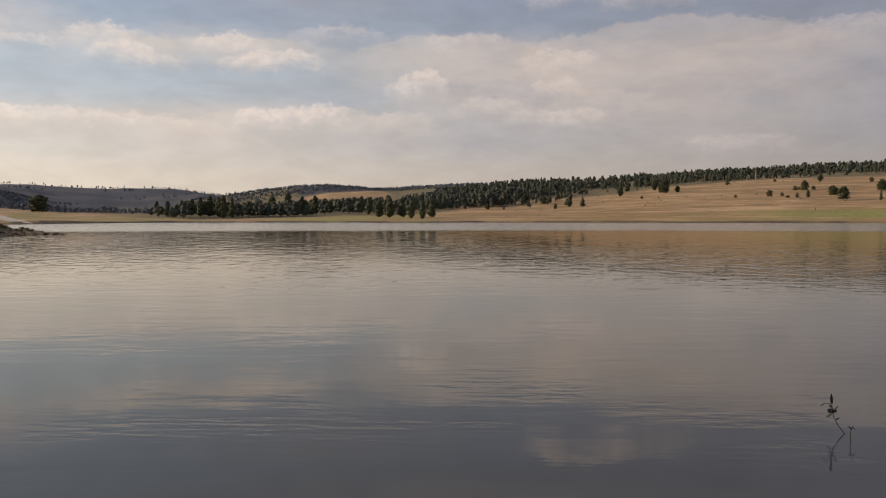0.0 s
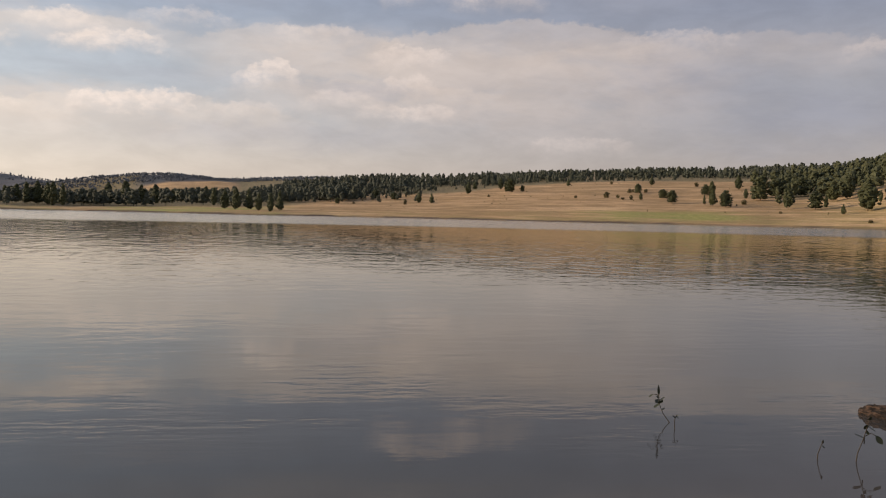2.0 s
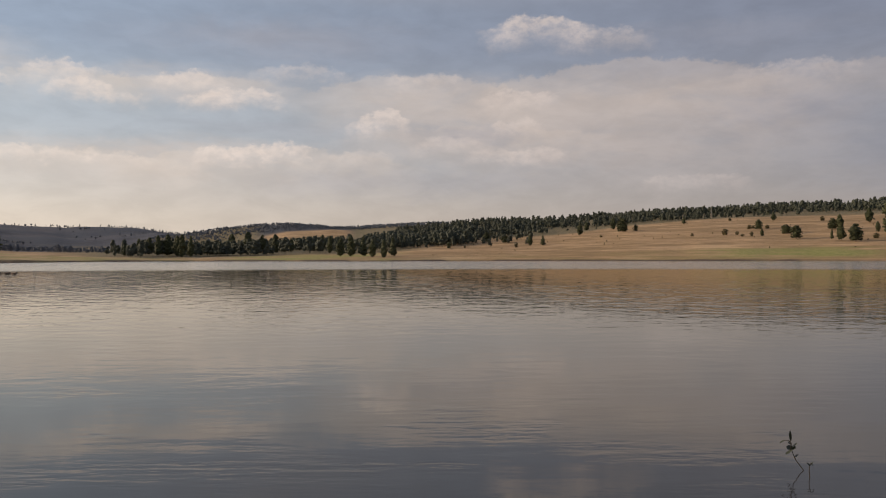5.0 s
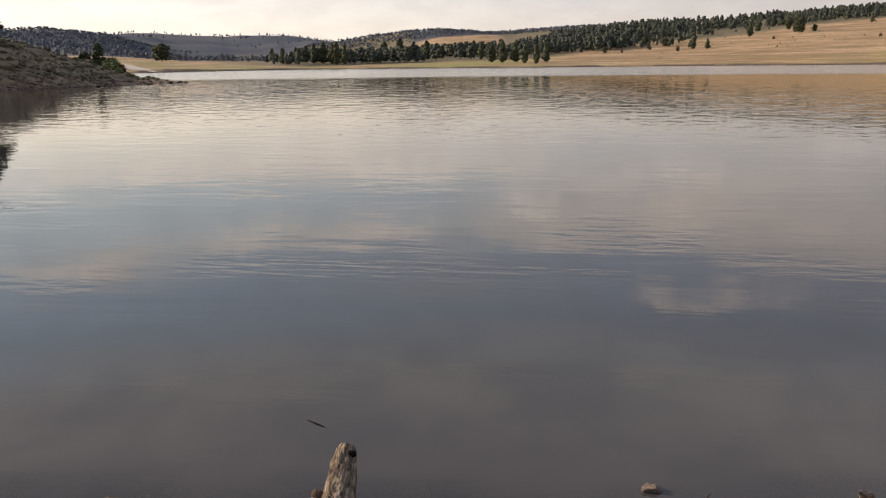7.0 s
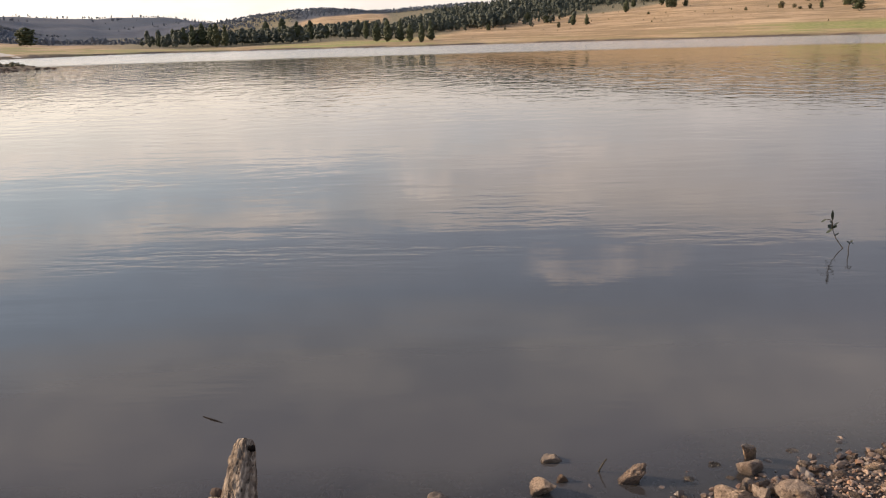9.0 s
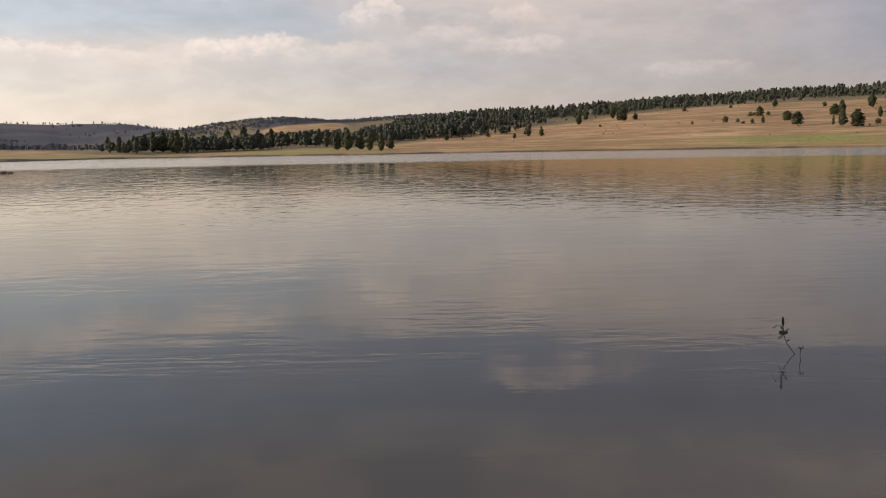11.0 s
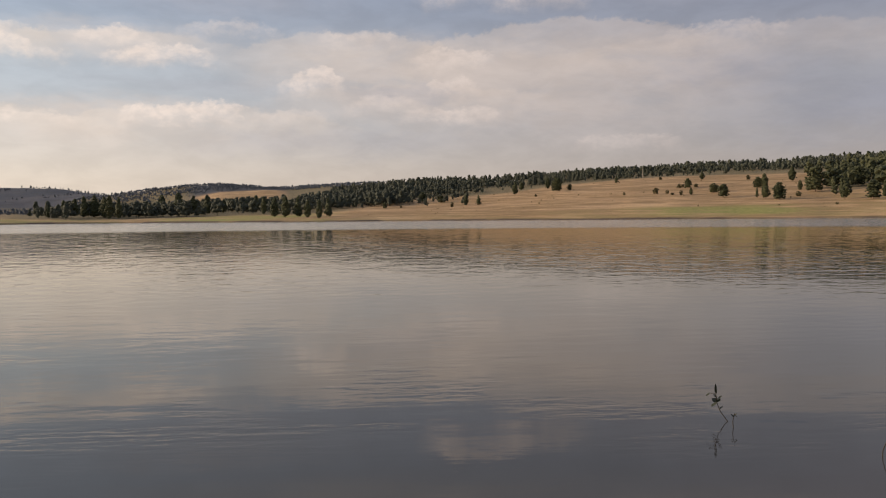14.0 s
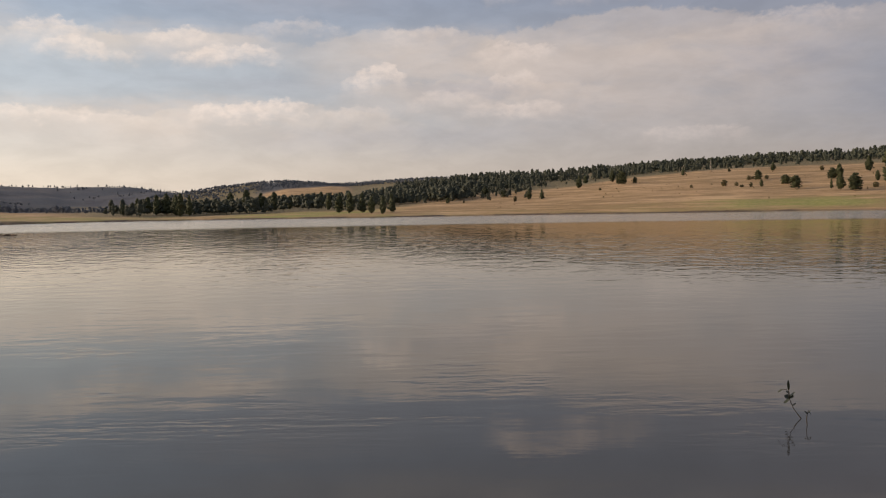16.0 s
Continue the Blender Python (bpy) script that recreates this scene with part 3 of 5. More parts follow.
def wobble(x, y, scale, seed=0.0):
    """Cheap rolling noise, about -1 to 1."""
    x, y = x / scale + seed, y / scale - 2 * seed
    return (np.sin(x * 1.3 + 1.7 * np.sin(y * 0.9)) + np.sin(y * 1.1 + 1.3 * np.sin(x * 1.4 + 2.0)) + np.sin((x + y) * 2.3 + np.sin(x * 3.1)) * 0.5) / 2.5


def shore_at(az):
    s = by_bearing(az, SHORE)
    return s * (1 + 0.004 * np.sin(az * 0.9) + 0.002 * np.sin(az * 2.3 + 1))


FAR_AZ = np.arange(28.0, -42.6, -0.5)
LAKE = np.array(NEAR_EDGE + [(-math.sin(radians(a)) * shore_at(a), math.cos(radians(a)) * shore_at(a)) for a in FAR_AZ])


def lake_distance(x, y):
    """Metres to the water's edge: above zero on land."""
    best, inside = np.full(x.shape, 1e9), np.zeros(x.shape, bool)
    for (x1, y1), (x2, y2) in zip(LAKE, np.roll(LAKE, -1, 0)):
        dx, dy = x2 - x1, y2 - y1
        u = np.clip(((x - x1) * dx + (y - y1) * dy) / (dx * dx + dy * dy), 0, 1)
        best = np.minimum(best, (x - x1 - u * dx) ** 2 + (y - y1 - u * dy) ** 2)
        if dy:
            inside ^= ((y1 > y) != (y2 > y)) & (x < (y - y1) / dy * dx + x1)
    return np.where(inside, -1, 1) * np.sqrt(best)


def land(x, y):
    """Height of the ground, with the distance from the water's edge and the bearing."""
    x, y = np.asarray(x, float), np.asarray(y, float)
    r, az = np.hypot(x, y), np.degrees(np.arctan2(-x, y))
    azc = np.clip(az, -44, 42)
    d = lake_distance(x, y)
    # far side: from the shore over the meadow up to the ridges, one behind another
    s = shore_at(azc)
    knots = [s, s + 4] + [np.full(r.shape, k) for k in (1000.0, 1450.0, 1900.0, 2600.0, 4000.0, 4900.0)]
    zs = [np.zeros(r.shape), 1.1 + 0.4 * wobble(x, y, 40, 5)]
    for k, v in ((1000, RISE_1000), (1450, RISE_1450), (1900, RISE_1900), (2600, RISE_2600), (4000, RISE_4000)):
        zs.append(EYE + k * np.tan(np.radians(by_bearing(azc, v))))
    zs.append(zs[-1] * 0.7)
    far = np.zeros(r.shape)
    for i in range(len(knots) - 1):
        u = np.clip((r - knots[i]) / np.maximum(knots[i + 1] - knots[i], 5.0), 0, 1)
        m = (r >= knots[i]) if i else np.ones(r.shape, bool)
        soft = u if i < 2 else 0.5 * u + 0.5 * u * u * (3 - 2 * u)
        far = np.where(m, zs[i] + (zs[i + 1] - zs[i]) * soft, far)
    far = far + smooth(r - s, 30, 200) * (wobble(x, y, 45, 3) * 0.7 + wobble(x, y, 110, 1) * 1.6) * (1 + smooth(r, 1500, 3000) * 2)
    far = np.maximum(far, 0.25)
    # this side: a gravel beach, and a cut bank that tails off into the rocky spit
    beach = 0.15 * (1 - np.exp(-np.clip(d, 0, 99) / 0.7)) + 0.05 * np.clip(d - 1.5, 0, 60) + 0.01 * wobble(x, y, 0.35) * smooth(d, 0.05, 0.5)
    lift = np.interp(az, [23, 25, 26.5, 28.2, 29.3, 30.6, 32, 33.5, 35, 37, 44, 75], [0.1, 0.16, 0.26, 0.37, 0.46, 0.58, 0.66, 0.78, 0.95, 1.03, 1.1, 0.5])
    bank = lift * (4.3 * smooth(d, 0.5, 15) + 0.9 * smooth(d, 0.2, 2.5)) + 0.2 * wobble(x, y, 2.2) * smooth(d, 0.3, 2.0) + 0.25 * wobble(x, y, 6.0, 2) * smooth(d, 1, 4)
    bank = bank + 0.09 * np.sin(bank * 8.5 + 1.2 * wobble(x, y, 9.0, 1)) * smooth(d, 0.6, 3.0) * smooth(r, 200, 120)
    near = np.where((x < -9) & (r > 18), np.minimum(bank, 7.0), beach)
    dry = near + (far - near) * smooth(r, 150, 330)
    wet = -np.minimum(0.10 * -d + 0.006 * wobble(x, y, 0.25), 3.0)
    return np.where(d > 0, np.maximum(dry, 0.004), wet), d, az, r


# ---- builders ----
def mesh_from(name, verts, faces, mat, smooth_faces=True):
    me = bpy.data.meshes.new(name)
    v = np.asarray(verts, np.float32)
    if isinstance(faces, np.ndarray):
        count, sizes, loops = len(faces), np.full(len(faces), faces.shape[1]), faces.ravel()
    else:
        count, sizes, loops = len(faces), np.array([len(f) for f in faces]), np.array([i for f in faces for i in f])
    me.vertices.add(len(v))
    me.vertices.foreach_set("co", v.ravel())
    me.loops.add(len(loops))
    me.loops.foreach_set("vertex_index", loops.astype(np.int32))
    me.polygons.add(count)
    me.polygons.foreach_set("loop_start", (np.cumsum(sizes) - sizes).astype(np.int32))
    me.update(calc_edges=True)
    me.polygons.foreach_set("use_smooth", np.full(count, smooth_faces))
    me.materials.append(mat)
    me.update()
    return me


def part(name, me, parent, label=""):
    ob = new(name, me)
    ob.parent = parent
    return tagged(ob, label)


def polar_sheet(name, angles, rings, height, mat, attributes):
    """A sheet of rings round the origin; angles in degrees, all the way round."""
    a, r = np.meshgrid(np.radians(angles), rings)
    x, y = -np.sin(a) * r, np.cos(a) * r
    x, y = np.append(x.ravel(), 0.0), np.append(y.ravel(), 0.0)
    z, values = height(x, y)
    na, nr = len(angles), len(rings)
    i = np.arange(nr * na).reshape(nr, na)
    j = np.roll(i, -1, 1)
    quads = np.stack([i[:-1], j[:-1], j[1:], i[1:]], -1).reshape(-1, 4)
    cap = np.stack([j[0], i[0], np.full(na, nr * na)], -1)
    me = bpy.data.meshes.new(name)
    me.vertices.add(len(x))
    me.vertices.foreach_set("co", np.stack([x, y, z], -1).astype(np.float32).ravel())
    loops = np.concatenate([quads.ravel(), cap.ravel()])
    starts = np.concatenate([np.arange(len(quads)) * 4, len(quads) * 4 + np.arange(na) * 3])
    me.loops.add(len(loops))
    me.loops.foreach_set("vertex_index", loops.astype(np.int32))
    me.polygons.add(len(starts))
    me.polygons.foreach_set("loop_start", starts.astype(np.int32))
    me.update(calc_edges=True)
    me.polygons.foreach_set("use_smooth", np.ones(len(starts), bool))
    for key in attributes:
        at = me.attributes.new(key, "FLOAT", "POINT")
        at.data.foreach_set("value", values[key].astype(np.float32))
    me.materials.append(mat)
    me.validate()
    return new(name, me)


ANGLES = np.concatenate([np.arange(44, -48, -0.25), np.arange(-48, -316, -2.0)])
RINGS = np.concatenate([np.arange(0.4, 1.6, 0.1), np.arange(1.6, 3.6, 0.03), np.exp(np.arange(math.log(3.6), math.log(40), 0.05)),
                        np.exp(np.arange(math.log(40), math.log(140), 0.014)), np.exp(np.arange(math.log(140), math.log(480), 0.05)),
                        np.exp(np.arange(math.log(480), math.log(800), 0.0045)), np.exp(np.arange(math.log(800), math.log(1000), 0.012)), np.exp(np.arange(math.log(1000), math.log(4900), 0.02))])


def ground_height(x, y):
    z, d, az, r = land(x, y)
    v = {}
    shallow = smooth(r, 200, 90)
    # mud on the lake bed, plus a dark broken strip along the far waterline
    v["mud_and_dark_edge"] = np.maximum(smooth(d, 0.05, -0.1), smooth(d, 6, 3.5) * smooth(r, 300, 400) * (0.45 + 0.65 * smooth(wobble(x, y, 17, 6), -0.3, 0.3)))
    v["damp"] = smooth(d, 0.35, 0.0) * shallow
    v["gravel"] = smooth(d, -0.4, 0.0) * smooth(r, 34, 14)
    v["bank"] = smooth(r, 14, 34) * smooth(r, 190, 130)
    ragged = wobble(x, y, 90, 4) * 60
    right = smooth(az, 3.5, 0.5) * smooth(r + ragged, 985, 1030)
    steep = smooth(az, -30.5, -33.5) * smooth(r + ragged * 0.5, 700, 780)
    belt = smooth(az, -2.5, 1.0) * smooth(az, 24, 19) * smooth(r + ragged, 820, 860)
    tan = smooth(az, 3.2, 4.4) * smooth(az, 10.5, 8.8) * smooth(r, 1560, 1640)
    v["woods"] = np.maximum(np.maximum(right, steep), belt * (1 - tan)) * smooth(r, 2900, 2300) * (1 - tan)
    # where the haze-tinted colours go: remote wooded slopes, then all far slopes
    v["hazy_woods"] = np.maximum(smooth(az, 21, 27) * smooth(r, 1250, 1500), smooth(az, 18, 16) * smooth(r, 2000, 2150)) * smooth(r, 2900, 2750) * (0.7 + 0.3 * smooth(wobble(x, y, 120, 3), -0.5, 0.4))
    v["far_haze"] = np.maximum(smooth(r, 1500, 2200), smooth(az, 20, 25) * smooth(r, 1150, 1350)) * (1 - tan * smooth(r, 2150, 2000))
    hill = 1.1 * smooth(az, -17, -24) * smooth(az, -34, -28) * smooth(z, 12, 6) * smooth(z, 1.2, 4.0)
    shoreline = 0.30 * smooth(r - shore_at(np.clip(az, -44, 42)) + 20 * wobble(x, y, 30, 8), 90, 10)
    meadow = smooth(az, -1, 2.5) * smooth(az, 13.5, 11.5) * smooth(r, 900, 760) * 1.1
    v["green"] = np.clip(np.maximum(np.maximum(hill, meadow), np.maximum(np.maximum(shoreline, 0.25 * smooth(az, -30, -36) * smooth(z, 30, 12)), 0.75 * smooth(az, 12, 16) * smooth(r, 1000, 760))), 0, 1) * smooth(r, 300, 360)
    return z, v


def water_height(x, y):
    return np.zeros(x.shape), {"depth": np.maximum(-land(x, y)[0], 0)}


ground = tagged(polar_sheet("ground", ANGLES, RINGS, ground_height, GROUND, ("mud_and_dark_edge", "damp", "gravel", "bank", "woods", "far_haze", "hazy_woods", "green")),
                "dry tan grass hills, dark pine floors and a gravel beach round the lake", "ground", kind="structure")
water = tagged(polar_sheet("water", ANGLES[::2], RINGS[RINGS < 1150], water_height, WATER, ("depth",)),
               "still grey lake water mirroring the evening clouds", "lake", kind="structure")


def on_land(x, y):
    return float(land(np.array([x]), np.array([y]))[0][0])


def bearing(az, r):
    return -math.sin(radians(az)) * r, math.cos(radians(az)) * r


# low-poly clump that crowns are made of
PHI = (1 + 5 ** 0.5) / 2
ICO_V = np.array([(-1, PHI, 0), (1, PHI, 0), (-1, -PHI, 0), (1, -PHI, 0), (0, -1, PHI), (0, 1, PHI), (0, -1, -PHI), (0, 1, -PHI),
                  (PHI, 0, -1), (PHI, 0, 1), (-PHI, 0, -1), (-PHI, 0, 1)]) / math.hypot(1, PHI)
ICO_F = np.array([(0, 11, 5), (0, 5, 1), (0, 1, 7), (0, 7, 10), (0, 10, 11), (1, 5, 9), (5, 11, 4), (11, 10, 2), (10, 7, 6), (7, 1, 8),
                  (3, 9, 4), (3, 4, 2), (3, 2, 6), (3, 6, 8), (3, 8, 9), (4, 9, 5), (2, 4, 11), (6, 2, 10), (8, 6, 7), (9, 8, 1)])


def clumps(rng, centres, sizes, flat=0.6, rough=0.35):
    vs, fs = [], []
    for k, (c, s) in enumerate(zip(centres, sizes)):
        v = ICO_V * (1 + rng.uniform(-rough, rough, (12, 1))) * s * np.array([1, 1, flat])
        t = rng.uniform(0, 6.28)
        rot = np.array([[math.cos(t), -math.sin(t), 0], [math.sin(t), math.cos(t), 0], [0, 0, 1]])
        vs.append(v @ rot.T + c)
        fs.append(ICO_F + 12 * k)
    return np.concatenate(vs), np.concatenate(fs)


def spire(rng, shape, rings=7, sides=6):
    """A solid, ragged conifer body one metre high and one wide."""
    us = np.linspace(0.12, 1.0, rings)
    vs, fs = [(0, 0, 0.1)], []
    for u in us[:-1]:
        t = (u - 0.12) / 0.88
        half = 0.5 * (1 - t) ** 0.8 * (0.6 + 0.4 * smooth(t, 0, 0.15)) if shape == "cone" else 0.46 * math.sqrt(max(0.03, 1 - (2 * t - 0.75) ** 2 / 1.6))
        turn = rng.uniform(0, 6.283)
        for k in range(sides):
            a = turn * 0.15 + 6.283 * k / sides
            q = half * rng.uniform(0.55, 1.25)
            vs.append((q * math.cos(a), q * math.sin(a), u + rng.uniform(-0.05, 0.05)))
    vs.append((rng.uniform(-0.05, 0.05), rng.uniform(-0.05, 0.05), 1.0))
    for k in range(sides):
        j = (k + 1) % sides
        fs.append((0, 1 + j, 1 + k))
        for i in range(rings - 2):
            a, b = 1 + i * sides, 1 + (i + 1) * sides
            fs += [(a + k, a + j, b + j), (a + k, b + j, b + k)]
        fs.append((1 + (rings - 2) * sides + k, 1 + (rings - 2) * sides + j, len(vs) - 1))
    return np.array(vs), np.array(fs)


def crown_points(rng, n, shape, bottom=0.22):
    """Places for clumps in a crown one metre high and one wide, denser on its skin."""
    pts = []
    while len(pts) < n:
        u = rng.uniform(0, 1)
        if shape == "cone":
            half = 0.5 * (1 - u) ** 0.75 * (0.55 + 0.45 * smooth(u, 0.0, 0.15)) + 0.04
        elif shape == "round":
            half = 0.5 * math.sqrt(max(0.02, 1 - (2 * u - 0.85) ** 2 / 1.35))
        elif shape == "pine":
            half = 0.5 * min(1.0, (u / 0.22 + 0.1) ** 0.6) * max(0.02, 1 - u ** 1.9) ** 0.75 * (0.86 + 0.14 * math.sin(u * 15 + shape_seed[0]))
        else:
            half = 0.5 * (1 - 0.55 * u) * (0.7 + 0.3 * math.sin(u * 17 + shape_seed[0])) * (1 - u ** 5)
        rr = half * rng.uniform(0.15, 1.0) ** 0.5
        a = rng.uniform(0, 6.283)
        pts.append((rr * math.cos(a), rr * math.sin(a), bottom + (1 - bottom) * u))
    return np.array(pts)


shape_seed = [0.0]


def trunk_mesh(rng, top=0.92, base=0.022, limbs=9):
    """A tapered, slightly bent trunk with limbs, for a tree one metre high."""
    vs, fs = [], []

    def tube(a, b, r1, r2, sides):
        a, b = np.array(a), np.array(b)
        ax = (b - a) / np.linalg.norm(b - a)
        side = np.cross(ax, [0.3, 0.9, 0.2])
        side /= np.linalg.norm(side)
        other = np.cross(ax, side)
        k = len(vs)
        for c, rad in ((a, r1), (b, r2)):
            for i in range(sides):
                t = 6.2832 * i / sides
                vs.append(c + rad * (math.cos(t) * side + math.sin(t) * other))
        for i in range(sides):
            j = (i + 1) % sides
            fs.append((k + i, k + j, k + sides + j, k + sides + i))
        fs.append(tuple(k + sides + i for i in range(sides)))

    bend = rng.uniform(-0.015, 0.015, (5, 2))
    bend[0] = 0
    knots = [(bend[i][0], bend[i][1], top * i / 4 - (0.03 if i == 0 else 0)) for i in range(5)]
    for i in range(4):
        tube(knots[i], knots[i + 1], base * (1 - 0.24 * i), base * (1 - 0.24 * (i + 1)), 7)
    for i in range(limbs):
        u = rng.uniform(0.25, 0.85)
        a = rng.uniform(0, 6.283)
        l = 0.22 * (1.1 - u)
        tube((0, 0, u * top), (l * math.cos(a), l * math.sin(a), u * top + rng.uniform(-0.02, 0.05)), 0.007, 0.002, 4)
    return vs, fs


def make_tree(seed, shape, mat, n, name, label, category="tree", bottom=0.1, size=(0.05, 0.11), tufts=0):
    """A tree one metre high and one wide, standing at the origin."""
    rng = np.random.default_rng(seed)
    shape_seed[0] = seed * 1.7
    root = tagged(new(name), label, category)
    part("trunk", mesh_from(name + "_trunk", *trunk_mesh(rng), BARK), root, "dark furrowed trunk")
    pts = crown_points(rng, n, shape, bottom)
    v, f = clumps(rng, pts, rng.uniform(size[0], size[1], n), 0.55)
    bv, bf = spire(rng, "round", 9, 9)
    f = np.concatenate([f, bf + len(v)])
    v = np.concatenate([v, bv * np.array((0.7, 0.7, 0.8)) + np.array((0, 0, bottom * 0.8))])
    if tufts:
        # loose sprays of needles round the clumps
        src = pts[rng.integers(0, n, tufts)] + rng.normal(0, 0.03, (tufts, 3)) * np.array([1, 1, 0.7])
        d = rng.normal(0, 1, (tufts, 2, 3))
        d /= np.linalg.norm(d, axis=2, keepdims=True)
        q = np.stack([src, src + d[:, 0] * 0.035, src + d[:, 1] * 0.016 + d[:, 0] * 0.018], 1).reshape(-1, 3)
        f = np.concatenate([f, len(v) + np.arange(3 * tufts).reshape(-1, 3)])
        v = np.concatenate([v, q])
    part("crown", mesh_from(name + "_crown", v, f, mat, False), root, "uneven crown of needle clumps" if mat is NEEDLES else "")
    return root


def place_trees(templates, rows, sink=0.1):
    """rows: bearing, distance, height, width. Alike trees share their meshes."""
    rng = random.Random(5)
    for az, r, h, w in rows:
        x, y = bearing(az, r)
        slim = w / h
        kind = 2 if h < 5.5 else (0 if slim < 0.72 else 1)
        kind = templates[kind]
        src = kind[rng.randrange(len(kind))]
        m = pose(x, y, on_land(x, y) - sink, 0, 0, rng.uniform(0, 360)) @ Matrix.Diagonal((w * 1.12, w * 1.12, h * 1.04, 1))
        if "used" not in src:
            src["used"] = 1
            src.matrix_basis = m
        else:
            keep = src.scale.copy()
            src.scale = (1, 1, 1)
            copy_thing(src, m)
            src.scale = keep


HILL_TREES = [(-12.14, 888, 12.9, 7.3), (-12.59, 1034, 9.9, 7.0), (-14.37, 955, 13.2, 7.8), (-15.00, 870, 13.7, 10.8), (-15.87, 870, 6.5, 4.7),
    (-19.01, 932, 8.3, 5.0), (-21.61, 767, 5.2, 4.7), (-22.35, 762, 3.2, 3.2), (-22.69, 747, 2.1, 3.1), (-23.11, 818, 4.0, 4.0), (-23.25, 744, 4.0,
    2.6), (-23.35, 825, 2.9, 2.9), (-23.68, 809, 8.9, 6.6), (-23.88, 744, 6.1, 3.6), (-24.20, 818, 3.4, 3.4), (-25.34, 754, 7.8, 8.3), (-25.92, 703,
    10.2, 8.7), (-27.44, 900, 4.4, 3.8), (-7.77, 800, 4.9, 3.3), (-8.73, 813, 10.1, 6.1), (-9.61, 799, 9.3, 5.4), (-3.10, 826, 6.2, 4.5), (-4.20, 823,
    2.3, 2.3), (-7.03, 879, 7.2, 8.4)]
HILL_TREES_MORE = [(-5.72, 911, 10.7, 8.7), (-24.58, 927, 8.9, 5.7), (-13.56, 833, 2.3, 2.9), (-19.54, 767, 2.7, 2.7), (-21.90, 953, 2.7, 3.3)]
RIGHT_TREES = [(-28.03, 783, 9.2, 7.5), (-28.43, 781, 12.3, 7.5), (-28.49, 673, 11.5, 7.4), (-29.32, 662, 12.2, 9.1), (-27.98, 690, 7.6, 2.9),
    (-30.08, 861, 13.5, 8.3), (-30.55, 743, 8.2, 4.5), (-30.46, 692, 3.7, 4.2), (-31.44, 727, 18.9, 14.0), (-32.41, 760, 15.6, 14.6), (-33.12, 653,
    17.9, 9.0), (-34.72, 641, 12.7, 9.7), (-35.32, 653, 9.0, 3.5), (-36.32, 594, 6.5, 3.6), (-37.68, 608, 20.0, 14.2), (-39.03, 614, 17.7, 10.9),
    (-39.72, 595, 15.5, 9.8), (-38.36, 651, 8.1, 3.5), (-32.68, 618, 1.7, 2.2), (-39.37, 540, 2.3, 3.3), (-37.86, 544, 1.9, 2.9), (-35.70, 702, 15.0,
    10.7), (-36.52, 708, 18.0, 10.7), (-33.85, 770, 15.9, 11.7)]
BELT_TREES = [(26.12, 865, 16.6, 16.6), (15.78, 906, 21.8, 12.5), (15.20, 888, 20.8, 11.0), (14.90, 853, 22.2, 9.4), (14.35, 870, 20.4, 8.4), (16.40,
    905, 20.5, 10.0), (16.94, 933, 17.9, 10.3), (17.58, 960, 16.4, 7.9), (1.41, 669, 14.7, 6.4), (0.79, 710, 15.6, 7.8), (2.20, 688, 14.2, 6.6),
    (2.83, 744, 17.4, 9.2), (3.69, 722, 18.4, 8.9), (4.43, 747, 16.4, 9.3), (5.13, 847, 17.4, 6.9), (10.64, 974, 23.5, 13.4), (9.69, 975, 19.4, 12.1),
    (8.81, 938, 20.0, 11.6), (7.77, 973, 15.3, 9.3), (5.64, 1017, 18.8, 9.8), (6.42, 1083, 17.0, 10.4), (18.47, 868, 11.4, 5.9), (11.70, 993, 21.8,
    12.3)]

PINE = "dark green ponderosa pine with an uneven crown on the dry hillside"
tall = [make_tree(s, "pine", NEEDLES, 150, "pine_tree", PINE, bottom=0.09, tufts=500) for s in (11, 12, 13)] + [make_tree(14, "tier", NEEDLES, 140, "pine_tree", PINE, bottom=0.09, tufts=500)]
wide = [make_tree(s, "round", NEEDLES, 150, "pine_tree", "broad round-crowned dark pine on tan grass", tufts=260, bottom=0.1) for s in (21, 22)]
bushes = [make_tree(s, "round", SHRUB, 45, "shrub", "small dark shrub on dry tan grass", "shrub", 0.0, (0.09, 0.16), 120) for s in (31, 32)]
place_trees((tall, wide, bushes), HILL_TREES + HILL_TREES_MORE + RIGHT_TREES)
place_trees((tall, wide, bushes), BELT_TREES)


